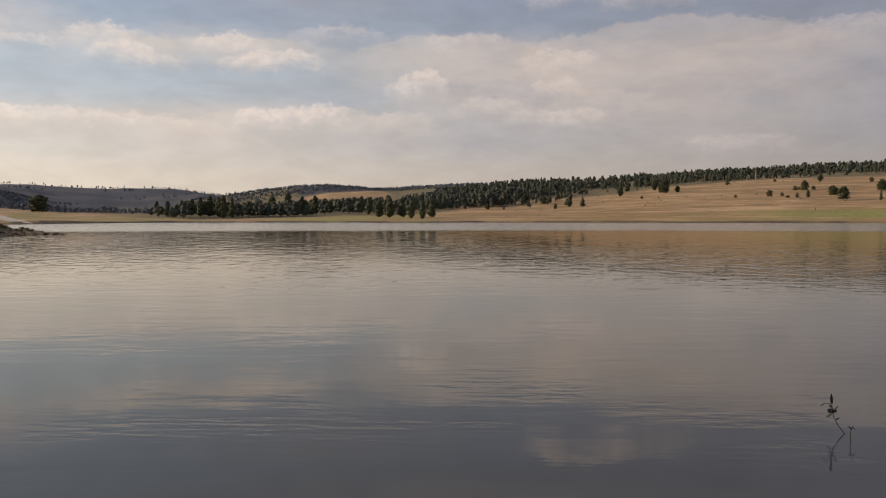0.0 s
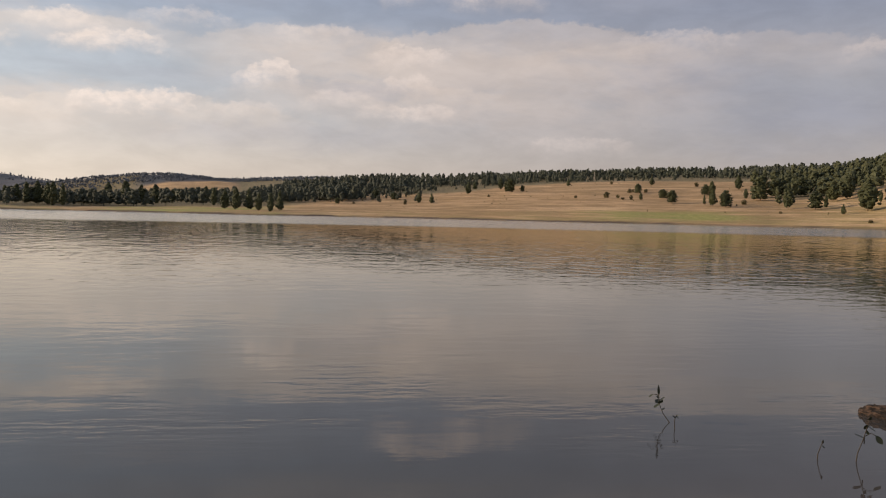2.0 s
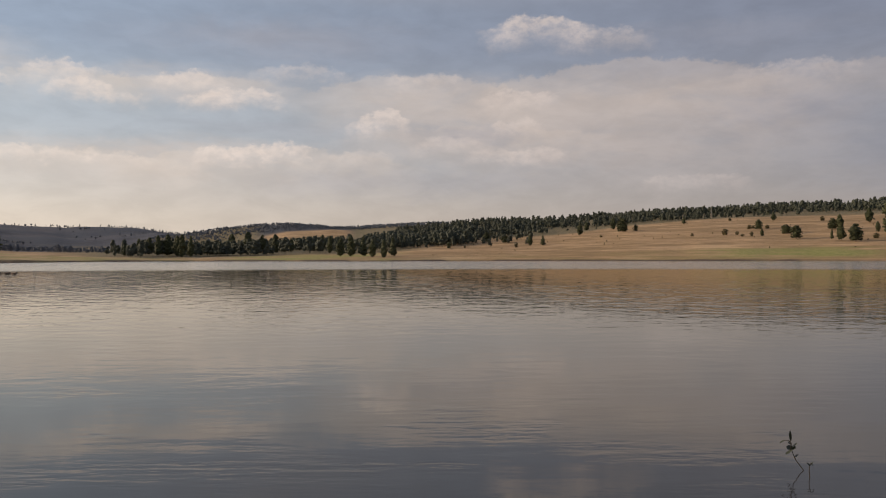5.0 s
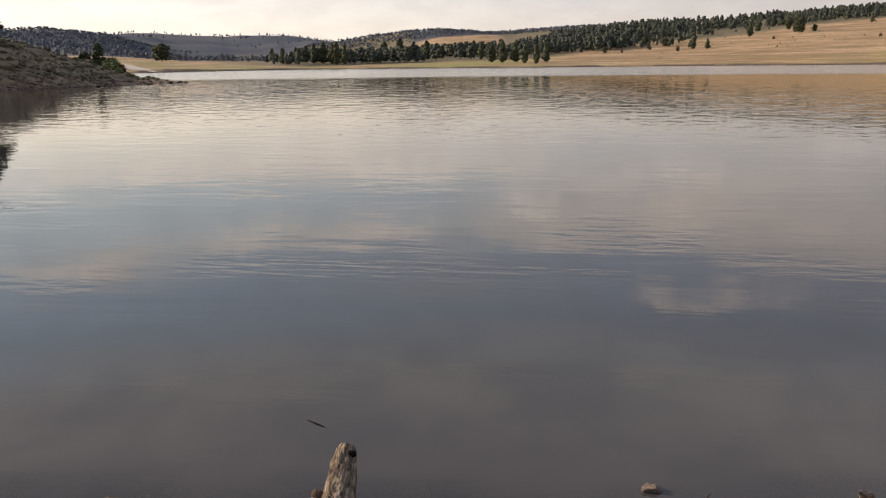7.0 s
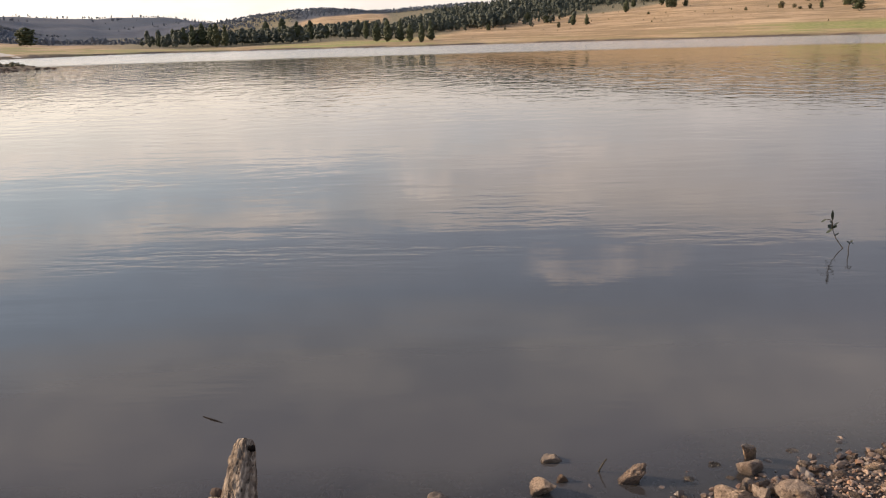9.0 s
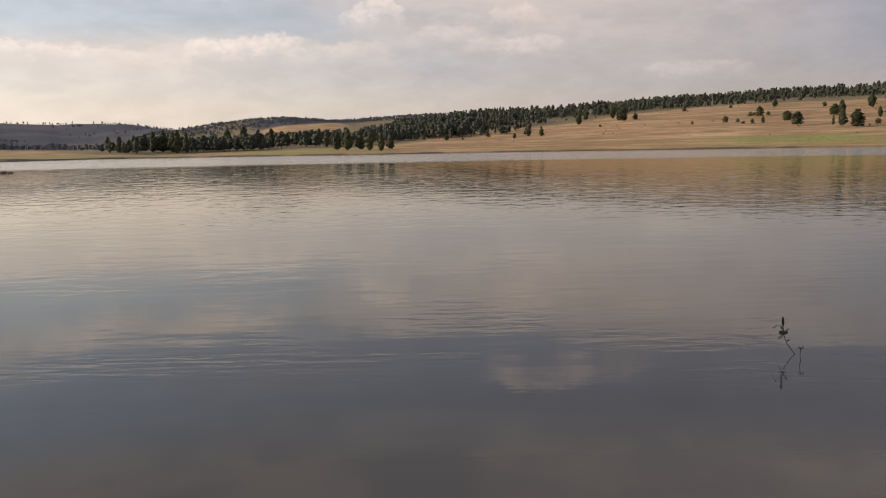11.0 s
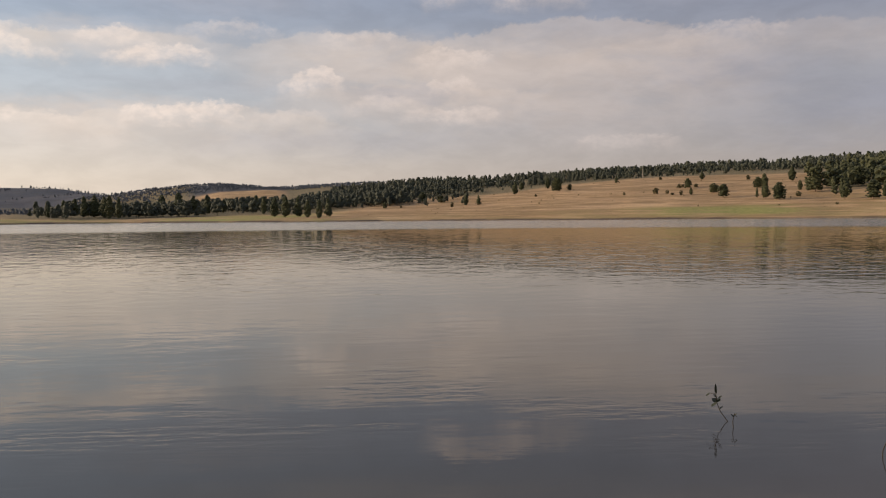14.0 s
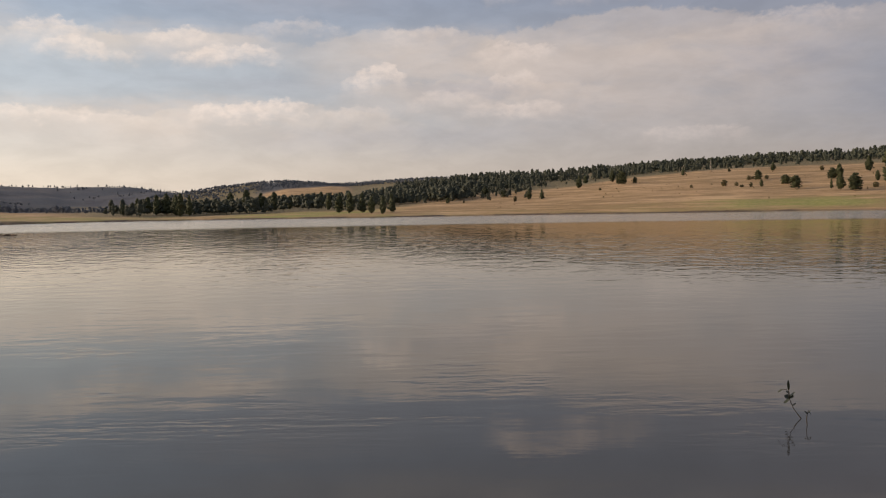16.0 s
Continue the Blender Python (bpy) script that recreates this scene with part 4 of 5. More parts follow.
# ---- woods too many to count ----
def woods(name, label, mat, count, keep, az_range, r_range, height, seed, blobs=14, width=0.42):
    """Scatters trees over a stretch of the land and joins them in one mesh."""
    rng = np.random.default_rng(seed)
    forms = []
    for k in range(6):
        shape_seed[0] = k
        pts = crown_points(rng, blobs, ("pine", "tier", "pine", "round", "pine", "cone")[k], 0.2)
        bv, bf = spire(rng, "cone" if k == 5 else "round")
        bv = bv * np.array((0.62, 0.62, 0.78)) + np.array((0, 0, 0.16))
        v, f = clumps(rng, pts, rng.uniform(0.13, 0.23, blobs), 0.6, 0.4)
        f = np.concatenate([f, bf + len(v)])
        v = np.concatenate([v, bv])
        stem = np.array([(-0.03, 0, -0.05), (0.03, 0, -0.05), (0, 0.04, -0.05), (0, 0, 0.7)])
        f = np.concatenate([f, len(v) + np.array([(0, 1, 3), (1, 2, 3), (2, 0, 3)])])
        forms.append((np.concatenate([v, stem]), f))
    az = rng.uniform(*az_range, count)
    r = np.sqrt(rng.uniform(r_range[0] ** 2, r_range[1] ** 2, count))
    x, y = -np.sin(np.radians(az)) * r, np.cos(np.radians(az)) * r
    z, d, _, _ = land(x, y)
    ok = keep(az, r, x, y, z, d) > rng.uniform(0, 1, count)
    vs, fs, k = [], [], 0
    for px, py, pz in zip(x[ok], y[ok], z[ok]):
        v, f = forms[rng.integers(0, 6)]
        h = height[0] + (height[1] - height[0]) * rng.uniform() ** 1.5
        t = rng.uniform(0, 6.283)
        c, s = math.cos(t), math.sin(t)
        w = h * width * rng.uniform(0.8, 1.3)
        vs.append(np.stack([(v[:, 0] * c - v[:, 1] * s) * w + px, (v[:, 0] * s + v[:, 1] * c) * w + py, v[:, 2] * h + pz], -1))
        fs.append(f + k)
        k += len(v)
    ob = new(name, mesh_from(name, np.concatenate(vs), np.concatenate(fs), mat, False))
    return tagged(ob, label, "woods", kind="stuff")


def patchy(x, y, scale, cut, seed):
    return smooth(wobble(x, y, scale, seed), cut - 0.25, cut + 0.25)


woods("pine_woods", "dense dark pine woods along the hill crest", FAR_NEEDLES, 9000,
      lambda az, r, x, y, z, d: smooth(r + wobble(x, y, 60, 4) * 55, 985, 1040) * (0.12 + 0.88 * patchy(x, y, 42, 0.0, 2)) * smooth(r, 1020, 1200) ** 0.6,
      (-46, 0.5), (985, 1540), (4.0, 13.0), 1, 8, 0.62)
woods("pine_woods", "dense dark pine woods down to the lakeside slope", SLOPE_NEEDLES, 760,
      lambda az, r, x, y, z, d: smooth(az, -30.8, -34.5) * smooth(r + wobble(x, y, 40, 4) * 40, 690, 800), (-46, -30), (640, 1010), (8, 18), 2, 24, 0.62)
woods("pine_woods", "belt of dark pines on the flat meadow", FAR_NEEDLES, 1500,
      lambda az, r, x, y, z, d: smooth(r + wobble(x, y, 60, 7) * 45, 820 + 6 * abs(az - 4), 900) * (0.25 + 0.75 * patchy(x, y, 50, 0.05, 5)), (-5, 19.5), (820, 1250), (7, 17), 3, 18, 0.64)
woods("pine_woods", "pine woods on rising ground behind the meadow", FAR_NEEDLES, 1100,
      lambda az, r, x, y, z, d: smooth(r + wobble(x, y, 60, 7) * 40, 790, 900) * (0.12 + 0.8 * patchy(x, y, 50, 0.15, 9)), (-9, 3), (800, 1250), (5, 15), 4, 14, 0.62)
woods("remote_woods", "woods on the remote ridge, haze put into their blue-grey colour", HAZY_NEEDLES, 3600,
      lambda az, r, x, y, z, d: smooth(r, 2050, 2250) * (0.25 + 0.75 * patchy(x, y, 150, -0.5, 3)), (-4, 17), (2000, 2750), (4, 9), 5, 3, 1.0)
woods("remote_woods", "woods on the remote ridge, haze put into their blue-grey colour", HAZY_NEEDLES, 4200,
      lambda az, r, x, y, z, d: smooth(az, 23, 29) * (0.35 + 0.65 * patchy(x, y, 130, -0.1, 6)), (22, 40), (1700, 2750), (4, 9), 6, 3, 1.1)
woods("remote_woods", "woods along the valley floor, haze put into their blue-grey colour", HAZY_NEEDLES, 1100,
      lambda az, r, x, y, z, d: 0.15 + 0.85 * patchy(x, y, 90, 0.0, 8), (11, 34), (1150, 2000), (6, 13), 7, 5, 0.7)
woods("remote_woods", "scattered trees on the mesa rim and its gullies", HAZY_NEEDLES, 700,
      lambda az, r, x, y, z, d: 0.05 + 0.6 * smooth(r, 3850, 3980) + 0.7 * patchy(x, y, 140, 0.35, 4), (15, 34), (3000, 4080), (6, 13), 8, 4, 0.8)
woods("scrub", "small bushes dotted over the tan hillside", SHRUB, 150,
      lambda az, r, x, y, z, d: smooth(d, 20, 60), (-41, -1), (560, 1000), (0.8, 2.2), 9, 6, 0.6)


# ---- beach by the camera ----
def stone_points(bv, rng, cuts, depth):
    """Cuts flats into a ball of points, as a broken and worn stone has."""
    v = bv.copy()
    n = rng.normal(0, 1, (cuts, 3))
    n /= np.linalg.norm(n, axis=1, keepdims=True)
    for a, d in zip(n, rng.uniform(*depth, cuts)):
        v = v - np.maximum(v @ a - d, 0)[:, None] * a
    return v


def ball(detail):
    bm = bmesh.new()
    bmesh.ops.create_icosphere(bm, subdivisions=detail, radius=0.5)
    bm.verts.ensure_lookup_table()
    v = np.array([v.co for v in bm.verts])
    f = np.array([[v.index for v in f.verts] for f in bm.faces])
    bm.free()
    return v, f


BALLS = {k: ball(k) for k in (1, 2, 4)}


def rock_mesh(name, seed, mat, detail=4, cuts=13, sharp=0.0):
    """An angular, worn stone one metre across."""
    rng = np.random.default_rng(seed)
    bv, bf = BALLS[detail]
    v = stone_points(bv, rng, cuts, (0.22, 0.42))
    off = Vector(rng.uniform(-50, 50, 3))
    lumps = []
    for p in v:
        q = Vector(p)
        k = noise.noise(q * 2.2 + off) * 0.11
        if detail > 2:
            k += noise.fractal(q * 4.5 + off, 0.7, 2.2, 5) * 0.105
            # chips and split seams
            k -= 0.09 * max(0.0, 1 - abs(noise.noise(Vector((q.x * 3.0, q.y * 3.0, q.z * 6.5)) - off)) * 9)
        lumps.append(1 + k)
    v = v * np.array(lumps)[:, None]
    if sharp:
        v[:, 0] += sharp * np.maximum(0, v[:, 2]) * 0.9
        v[:, 1] *= 1 - 0.5 * np.maximum(0, v[:, 0])
    lo, hi = v.min(0), v.max(0)
    me = mesh_from(name, (v - lo) / (hi - lo) - 0.5, bf, mat)
    me.set_sharp_from_angle(angle=radians(32))
    return me


LEFT_ROCKS = [
    (-1.60, 2.55, 0.215, 0.073), (-1.47, 2.55, 0.066, 0.058), (-1.58, 2.40, 0.096, 0.099), (-1.63, 2.33, 0.095, 0.049), (-1.59, 2.23, 0.174, 0.090), (-1.50, 2.41, 0.096, 0.056),
    (-1.45, 2.10, 0.213, 0.086), (-1.58, 2.12, 0.061, 0.053), (-1.34, 2.47, 0.147, 0.050), (-1.12, 2.36, 0.188, 0.082), (-1.06, 2.31, 0.109, 0.059), (-1.24, 2.25, 0.108, 0.037),
    (-0.97, 2.43, 0.085, 0.054), (-0.83, 2.26, 0.092, 0.090), (-0.75, 2.13, 0.134, 0.086), (-0.98, 2.09, 0.100, 0.049), (-0.99, 2.21, 0.066, 0.035), (-0.90, 2.44, 0.055, 0.041),
    (-1.17, 2.16, 0.052, 0.039), (-1.31, 2.10, 0.072, 0.048), (-1.25, 2.09, 0.085, 0.030)]
LEFT_KINDS = "dtgtdgtgdttttttttttgg"
MIDDLE_ROCKS = [
    (-0.47, 2.27, 0.105, 0.067), (-0.37, 2.26, 0.077, 0.068), (-0.31, 2.30, 0.050, 0.044), (-0.55, 2.36, 0.085, 0.043), (-0.41, 2.37, 0.061, 0.030), (-0.45, 2.48, 0.073, 0.025),
    (-0.25, 2.38, 0.056, 0.056), (-0.33, 2.38, 0.052, 0.038), (-0.21, 2.45, 0.062, 0.021), (-0.56, 2.12, 0.096, 0.035), (0.14, 2.22, 0.084, 0.029), (0.05, 2.29, 0.077, 0.055),
    (0.14, 2.27, 0.103, 0.085), (0.27, 2.25, 0.108, 0.103), (0.17, 2.47, 0.091, 0.036), (0.26, 2.56, 0.088, 0.030), (0.05, 2.48, 0.043, 0.035), (-0.00, 2.16, 0.083, 0.051),
    (-0.09, 2.28, 0.041, 0.052), (-0.41, 2.51, 0.088, 0.038), (-0.51, 2.49, 0.088, 0.030)]
MIDDLE_KINDS = "ttgtttttgtttogogtttdd"
RIGHT_ROCKS = [
    (0.97, 2.60, 0.140, 0.082), (0.94, 2.40, 0.142, 0.083), (1.18, 2.58, 0.148, 0.079), (1.14, 2.44, 0.132, 0.078), (1.08, 2.65, 0.075, 0.068), (0.55, 2.51, 0.084, 0.040),
    (0.57, 2.40, 0.086, 0.037), (0.85, 2.25, 0.108, 0.069), (0.65, 2.36, 0.071, 0.047), (0.78, 2.28, 0.075, 0.039), (1.11, 2.20, 0.142, 0.081), (0.48, 2.17, 0.158, 0.054),
    (1.16, 2.66, 0.070, 0.024), (1.06, 2.51, 0.062, 0.027), (1.05, 2.33, 0.044, 0.029), (0.81, 2.54, 0.061, 0.029), (0.32, 2.24, 0.058, 0.022), (1.06, 2.25, 0.058, 0.025),
    (0.99, 2.25, 0.048, 0.034)]
RIGHT_KINDS = "ttttdoggtgttgttgttg"
WET_ROCKS = [
    (0.31, 2.69, 0.097, 0.084), (0.39, 2.77, 0.063, 0.056), (1.11, 2.80, 0.102, 0.066), (0.99, 2.85, 0.050, 0.036), (1.54, 3.13, 0.063, 0.024), (0.75, 2.94, 0.045, 0.020),
    (0.46, 2.54, 0.032, 0.027), (-0.08, 2.65, 0.076, 0.043)]
WET_KINDS = "totdddgt"


def set_rocks(rows, kinds, seed, label, sink=0.30):
    """rows: x, y, width, height; kinds: t tan limestone, o orange, g grey-brown, d dark and wet."""
    rng = random.Random(seed)
    words = {"t": "pale tan", "o": "orange-tan", "g": "grey-brown", "d": "dark wet"}
    mats = {"t": STONE, "o": OCHRE, "g": COBBLE, "d": SLATE}
    for k, ((x, y, w, h), kind) in enumerate(zip(rows, kinds)):
        ob = new("rock", rock_mesh("rock", seed * 100 + k, mats[kind]))
        tall = max(0.34 * w, h * 1.02)
        y -= 0.0 if sink > 0.4 else 0.026
        ob.matrix_basis = pose(x, y, on_land(x, y) + tall * sink, rng.uniform(-9, 9), rng.uniform(-9, 9), rng.uniform(-18, 18)) @ Matrix.Diagonal((w * 1.05, w * 0.78, tall, 1))
        tagged(ob, words[kind] + " " + label, "rock", "stones on the beach")


set_rocks(LEFT_ROCKS, LEFT_KINDS, 1, "angular limestone rock bedded in beach gravel")
set_rocks(MIDDLE_ROCKS, MIDDLE_KINDS, 2, "worn stone among pebbles at the water's edge")
set_rocks(RIGHT_ROCKS, RIGHT_KINDS, 3, "rough limestone rock on beach pebbles")
set_rocks(WET_ROCKS, WET_KINDS, 4, "stone standing in the shallow water", 0.42)

wedge = new("rock", rock_mesh("rock", 901, COBBLE, sharp=1.3))
wedge.matrix_basis = pose(0.65, 2.76, 0.018, 0, -14, 8) @ Matrix.Diagonal((0.125, 0.075, 0.075, 1))
tagged(wedge, "wedge-shaped grey rock with a sharp tip in shallow water", "rock", "stones on the beach")
slab = new("rock", rock_mesh("rock", 902, STONE))
slab.matrix_basis = pose(1.135, 2.89, 0.028, 14, -34, 8) @ Matrix.Diagonal((0.066, 0.034, 0.125, 1))
tagged(slab, "thin pale slab standing on edge in shallow water", "rock", "stones on the beach")
sunken = new("rock", rock_mesh("rock", 903, STONE))
sunken.matrix_basis = pose(0.37, 2.93, -0.008, 5, 10, 20) @ Matrix.Diagonal((0.10, 0.075, 0.06, 1))
tagged(sunken, "tan stone lying just under the water", "rock", "stones on the beach")
for k, (x, y, s) in enumerate([(-0.28, 3.22, 0.09), (-0.55, 3.0, 0.13), (0.12, 2.95, 0.10), (0.72, 3.05, 0.08), (-1.72, 2.95, 0.10), (-1.2, 2.72, 0.07), (0.9, 2.98, 0.09)]):
    ob = new("rock", rock_mesh("rock", 910 + k, SLATE, 2))
    ob.matrix_basis = pose(x, y, on_land(x, y) + s * 0.1, 0, 0, 50 * k) @ Matrix.Diagonal((s, s * 0.7, s * 0.35, 1))
    tagged(ob, "dim stone on the silty lake bed", "rock", "stones on the beach")

def beach_edge(x):
    return np.interp(x, [-8, -3, -1.74, -1.61, -1.48, -1.33, -1.19, -1.0, -0.69, -0.38, 0.14, 0.46, 0.72, 0.91, 1.17, 1.46, 1.9, 3, 6],
                     [3.2, 2.3, 2.37, 2.45, 2.41, 2.35, 2.42, 2.46, 2.45, 2.46, 2.47, 2.48, 2.51, 2.6, 2.71, 2.81, 2.98, 3.5, 4.3])


# cobbles that can be told apart
rng = np.random.default_rng(77)
forms = [rock_mesh("cobble", 300 + k, (COBBLE, STONE, COBBLE)[k % 3], 2, 11) for k in range(14)]
for k in range(290):
    x, inland = rng.uniform(-2.0, 2.1), rng.uniform(-0.2, 0.62) if k % 4 else rng.uniform(-0.05, 0.3)
    y = beach_edge(x) - inland
    s = 0.022 + 0.05 * rng.uniform() ** 2.2
    ob = new("cobble", forms[rng.integers(0, 14)])
    ob.matrix_basis = pose(x, y, on_land(x, y) + s * 0.16, rng.uniform(-25, 25), rng.uniform(-25, 25), rng.uniform(0, 360)) @ Matrix.Diagonal((s * 1.2, s * 0.9, s * 0.7, 1))
    tagged(ob, "small worn brown cobble among beach pebbles", "cobble", "cobbles on the beach")


def scatter_stones(name, label, mat, count, xs, inland, size, seed, edge, bury=0.2, detail=1, spread=1.0):
    """Many small stones in one mesh, along a stretch of shore; spread above 1 thins them out inland."""
    rng = np.random.default_rng(seed)
    bv, bf = BALLS[detail]
    forms = [stone_points(bv * (1 + rng.uniform(-0.12, 0.12, (len(bv), 1)) / detail), rng, 9, (0.2, 0.4)) for _ in range(40)]
    middle, half = (xs[0] + xs[1]) / 2, (xs[1] - xs[0]) / 2
    u = rng.uniform(-1, 1, count)
    x = middle + half * (u + 0.35 * rng.normal(0, 1, count) * np.abs(u) ** 3)
    y = edge(x) - inland[0] - (inland[1] - inland[0]) * rng.uniform(0, 1, count) ** spread
    ok = wobble(x, y, 0.14, seed) > -0.55 if detail > 1 else wobble(x, y, 0.10, seed) > -0.75
    x, y = x[ok], y[ok]
    z = land(x, y)[0]
    vs = np.empty((len(x), len(bv), 3))
    for k in range(len(x)):
        s = size[0] + (size[1] - size[0]) * rng.uniform() ** 2.2
        t = rng.uniform(0, 6.283)
        c, q = math.cos(t), math.sin(t)
        v = forms[rng.integers(0, 40)] * (1.3 * s, 0.95 * s, rng.uniform(0.5, 0.9) * s)
        tip = rng.uniform(-0.5, 0.5)
        v[:, 2] += v[:, 0] * tip
        vs[k] = np.stack([v[:, 0] * c - v[:, 1] * q + x[k], v[:, 0] * q + v[:, 1] * c + y[k], v[:, 2] + z[k] + s * (0.3 - bury)], -1)
    fs = (bf[None] + (np.arange(len(x)) * len(bv))[:, None, None]).reshape(-1, 3)
    me = mesh_from(name, vs.reshape(-1, 3), fs, mat, detail > 1)
    if detail > 1:
        me.set_sharp_from_angle(angle=radians(30))
    return tagged(new(name, me), label, "pebbles", kind="stuff")


scatter_stones("pebbles", "brown and grey pebbles covering the beach", PEBBLE, 2300, (-2.2, 2.4), (-0.04, 0.9), (0.015, 0.043), 5, beach_edge, 0.2, 2)
scatter_stones("pebbles", "small brown stones between the larger pebbles", PEBBLE, 8500, (-2.2, 2.4), (-0.03, 0.9), (0.010, 0.026), 15, beach_edge, 0.15)
scatter_stones("pebbles", "fine brown grit between the larger pebbles", GRIT, 5500, (-2.2, 2.4), (-0.05, 0.9), (0.004, 0.012), 7, beach_edge)
scatter_stones("pebbles", "brown and grey pebbles spread over the upper beach", PEBBLE, 5000, (-6.0, 5.5), (0.4, 4.2), (0.012, 0.06), 8, beach_edge, 0.2, 1, 1.4)
scatter_stones("pebbles", "pebbles under shallow water at the beach edge", PEBBLE, 2600, (-2.2, 2.6), (-0.6, 0.05), (0.008, 0.05), 6, beach_edge)


# ---- driftwood stump leaning over the water ----
def ring_tube(points, radii, sides, rng, rough, cap=True, pitted=0.0, cracked=0.0):
    """A tube through points with its own radius at each, roughened like weathered wood."""
    vs, fs = [], []
    n = len(points)
    for i, (p, r) in enumerate(zip(points, radii)):
        p = np.array(p)
        ax = np.array(points[min(i + 1, n - 1)]) - np.array(points[max(i - 1, 0)])
        ax /= np.linalg.norm(ax)
        side = np.cross(ax, [0.0, 0.95, 0.3])
        side /= np.linalg.norm(side)
        other = np.cross(ax, side)
        for k in range(sides):
            t = 6.28319 * k / sides
            q = r * (1 + rough * (math.sin(3 * t + rng[0]) * 0.5 + math.sin(7 * t + rng[1] + i * 0.25) * 0.35 + math.sin(13 * t + i * 0.5) * 0.2))
            if pitted:
                q *= 1 - pitted * max(0.0, noise.noise(Vector((math.cos(t) * 2.4, math.sin(t) * 2.4, i * 9.0 / n + rng[0]))) * 1.6)
            if cracked:
                # splits and ridges that follow the grain, twisting slowly
                s = t + 0.9 * i / n
                q *= 1 - cracked * max(0.0, 1 - abs(noise.noise(Vector((math.cos(s) * 5, math.sin(s) * 5, i * 2.2 / n + rng[1])))) * 8)
                q *= 1 + cracked * 0.5 * noise.noise(Vector((math.cos(s) * 12, math.sin(s) * 12, i * 6.0 / n)))
            vs.append(p + q * (math.cos(t) * side + math.sin(t) * other))
    for i in range(n - 1):
        for k in range(sides):
            j = (k + 1) % sides
            fs.append((i * sides + k, i * sides + j, (i + 1) * sides + j, (i + 1) * sides + k))
    if cap:
        fs.append(tuple(reversed(range(sides))))
        fs.append(tuple((n - 1) * sides + k for k in range(sides)))
    return vs, fs


def along_frame(start, end):
    """A frame at start whose z axis points to end, and x stays level."""
    z = (Vector(end) - Vector(start)).normalized()
    x = (Vector((1, 0, 0)) - z * z.x).normalized()
    y = z.cross(x)
    m = Matrix((x, y, z)).transposed().to_4x4()
    m.translation = Vector(start)
    return m


def make_stump():
    root = tagged(new("driftwood_stump"), "bleached driftwood stump with split base leaning over water", "driftwood")
    base, tip = (-0.725, 2.185, 0.015), (-0.722, 2.60, 0.285)
    root.matrix_basis = along_frame(base, tip)
    size = (Vector(tip) - Vector(base)).length

    def along(u, dx=0.0, dy=0.0):
        return (dx, dy, size * u)

    us = np.linspace(0.36, 1.0, 60)
    rad = [np.interp(u, [0.36, 0.44, 0.55, 0.7, 0.85, 0.94, 0.98, 1.0], [0.040, 0.058, 0.061, 0.053, 0.045, 0.038, 0.029, 0.010]) for u in us]
    spine = [along(u, 0.010 * math.sin(u * 5) - 0.004) for u in us]
    part("trunk", mesh_from("stump_trunk", *ring_tube(spine, rad, 84, (0.4, 1.3), 0.05, True, 0.10, 0.16), DRIFT), root)
    left = [along(u, -0.020 - 0.028 * (0.6 - u)) for u in np.linspace(0.6, -0.06, 22)]
    part("root_prong", mesh_from("stump_prong", *ring_tube(left, np.interp(np.linspace(0, 1, 22), [0, 0.3, 0.7, 1], [0.030, 0.036, 0.031, 0.020]), 40, (1.0, 2.0), 0.16, True, 0.2, 0.2), ROTTEN), root,
         "dark rotten prong")
    right = [along(u, 0.018 + 0.012 * (0.6 - u)) for u in np.linspace(0.6, -0.16, 26)]
    part("root_prong", mesh_from("stump_prong", *ring_tube(right, np.interp(np.linspace(0, 1, 26), [0, 0.25, 0.7, 1], [0.034, 0.037, 0.029, 0.020]), 44, (2.0, 0.5), 0.14, True, 0.15, 0.22), DRIFT), root)
    knot = [along(0.50 + 0.05 * u, -0.025 - 0.08 * u) for u in np.linspace(0, 1, 9)]
    part("branch_stub", mesh_from("stump_stub", *ring_tube(knot, np.linspace(0.030, 0.010, 9), 26, (0.2, 0.9), 0.12, True, 0.1, 0.2), DRIFT), root)
    part("bark_flake", mesh_from("stump_flake", *ring_tube([along(0.58, -0.055), along(0.60, -0.085), along(0.61, -0.10)], (0.012, 0.016, 0.010), 9, (0.2, 0.9), 0.3), BARK), root, "black bark flake")
    # solid plug, its dark colour replaces the shade inside a knot hole
    hole = [along(0.895, 0.018, -0.024), along(0.90, 0.019, -0.033), along(0.905, 0.020, -0.036)]
    part("knot_hole", mesh_from("stump_hole", *ring_tube(hole, (0.014, 0.012, 0.007), 11, (0.2, 0.9), 0.3), VOID), root, "dark plug painted as the shade of a knot hole")
    # torn fibres round the rotten hollow
    grains = np.random.default_rng(8)
    vs, fs = [], []
    for k in range(46):
        a = grains.normal(-1.5, 0.6)
        u = grains.uniform(0.38, 0.47)
        rr = 0.040 + grains.uniform(0.0, 0.010)
        top = np.array((rr * math.cos(a), rr * math.sin(a), size * u))
        low = top * np.array((0.97, 0.97, 1)) + np.array((grains.normal(0, 0.006), -0.004, -grains.uniform(0.015, 0.055)))
        v, f = ring_tube([top, top * 0.4 + low * 0.6, low], (0.004, 0.0045, 0.001), 6, (k, k * 2.1), 0.25)
        fs += [tuple(i + len(vs) for i in q) for q in f]
        vs += v
    part("rotten_core", mesh_from("stump_core", vs, fs, RUST, False), root, "torn brown rotten fibres")
    # solid black core that takes the place of shade between the prongs
    hollow = [along(u, -0.006, -0.012) for u in (0.47, 0.36, 0.22, 0.06)]
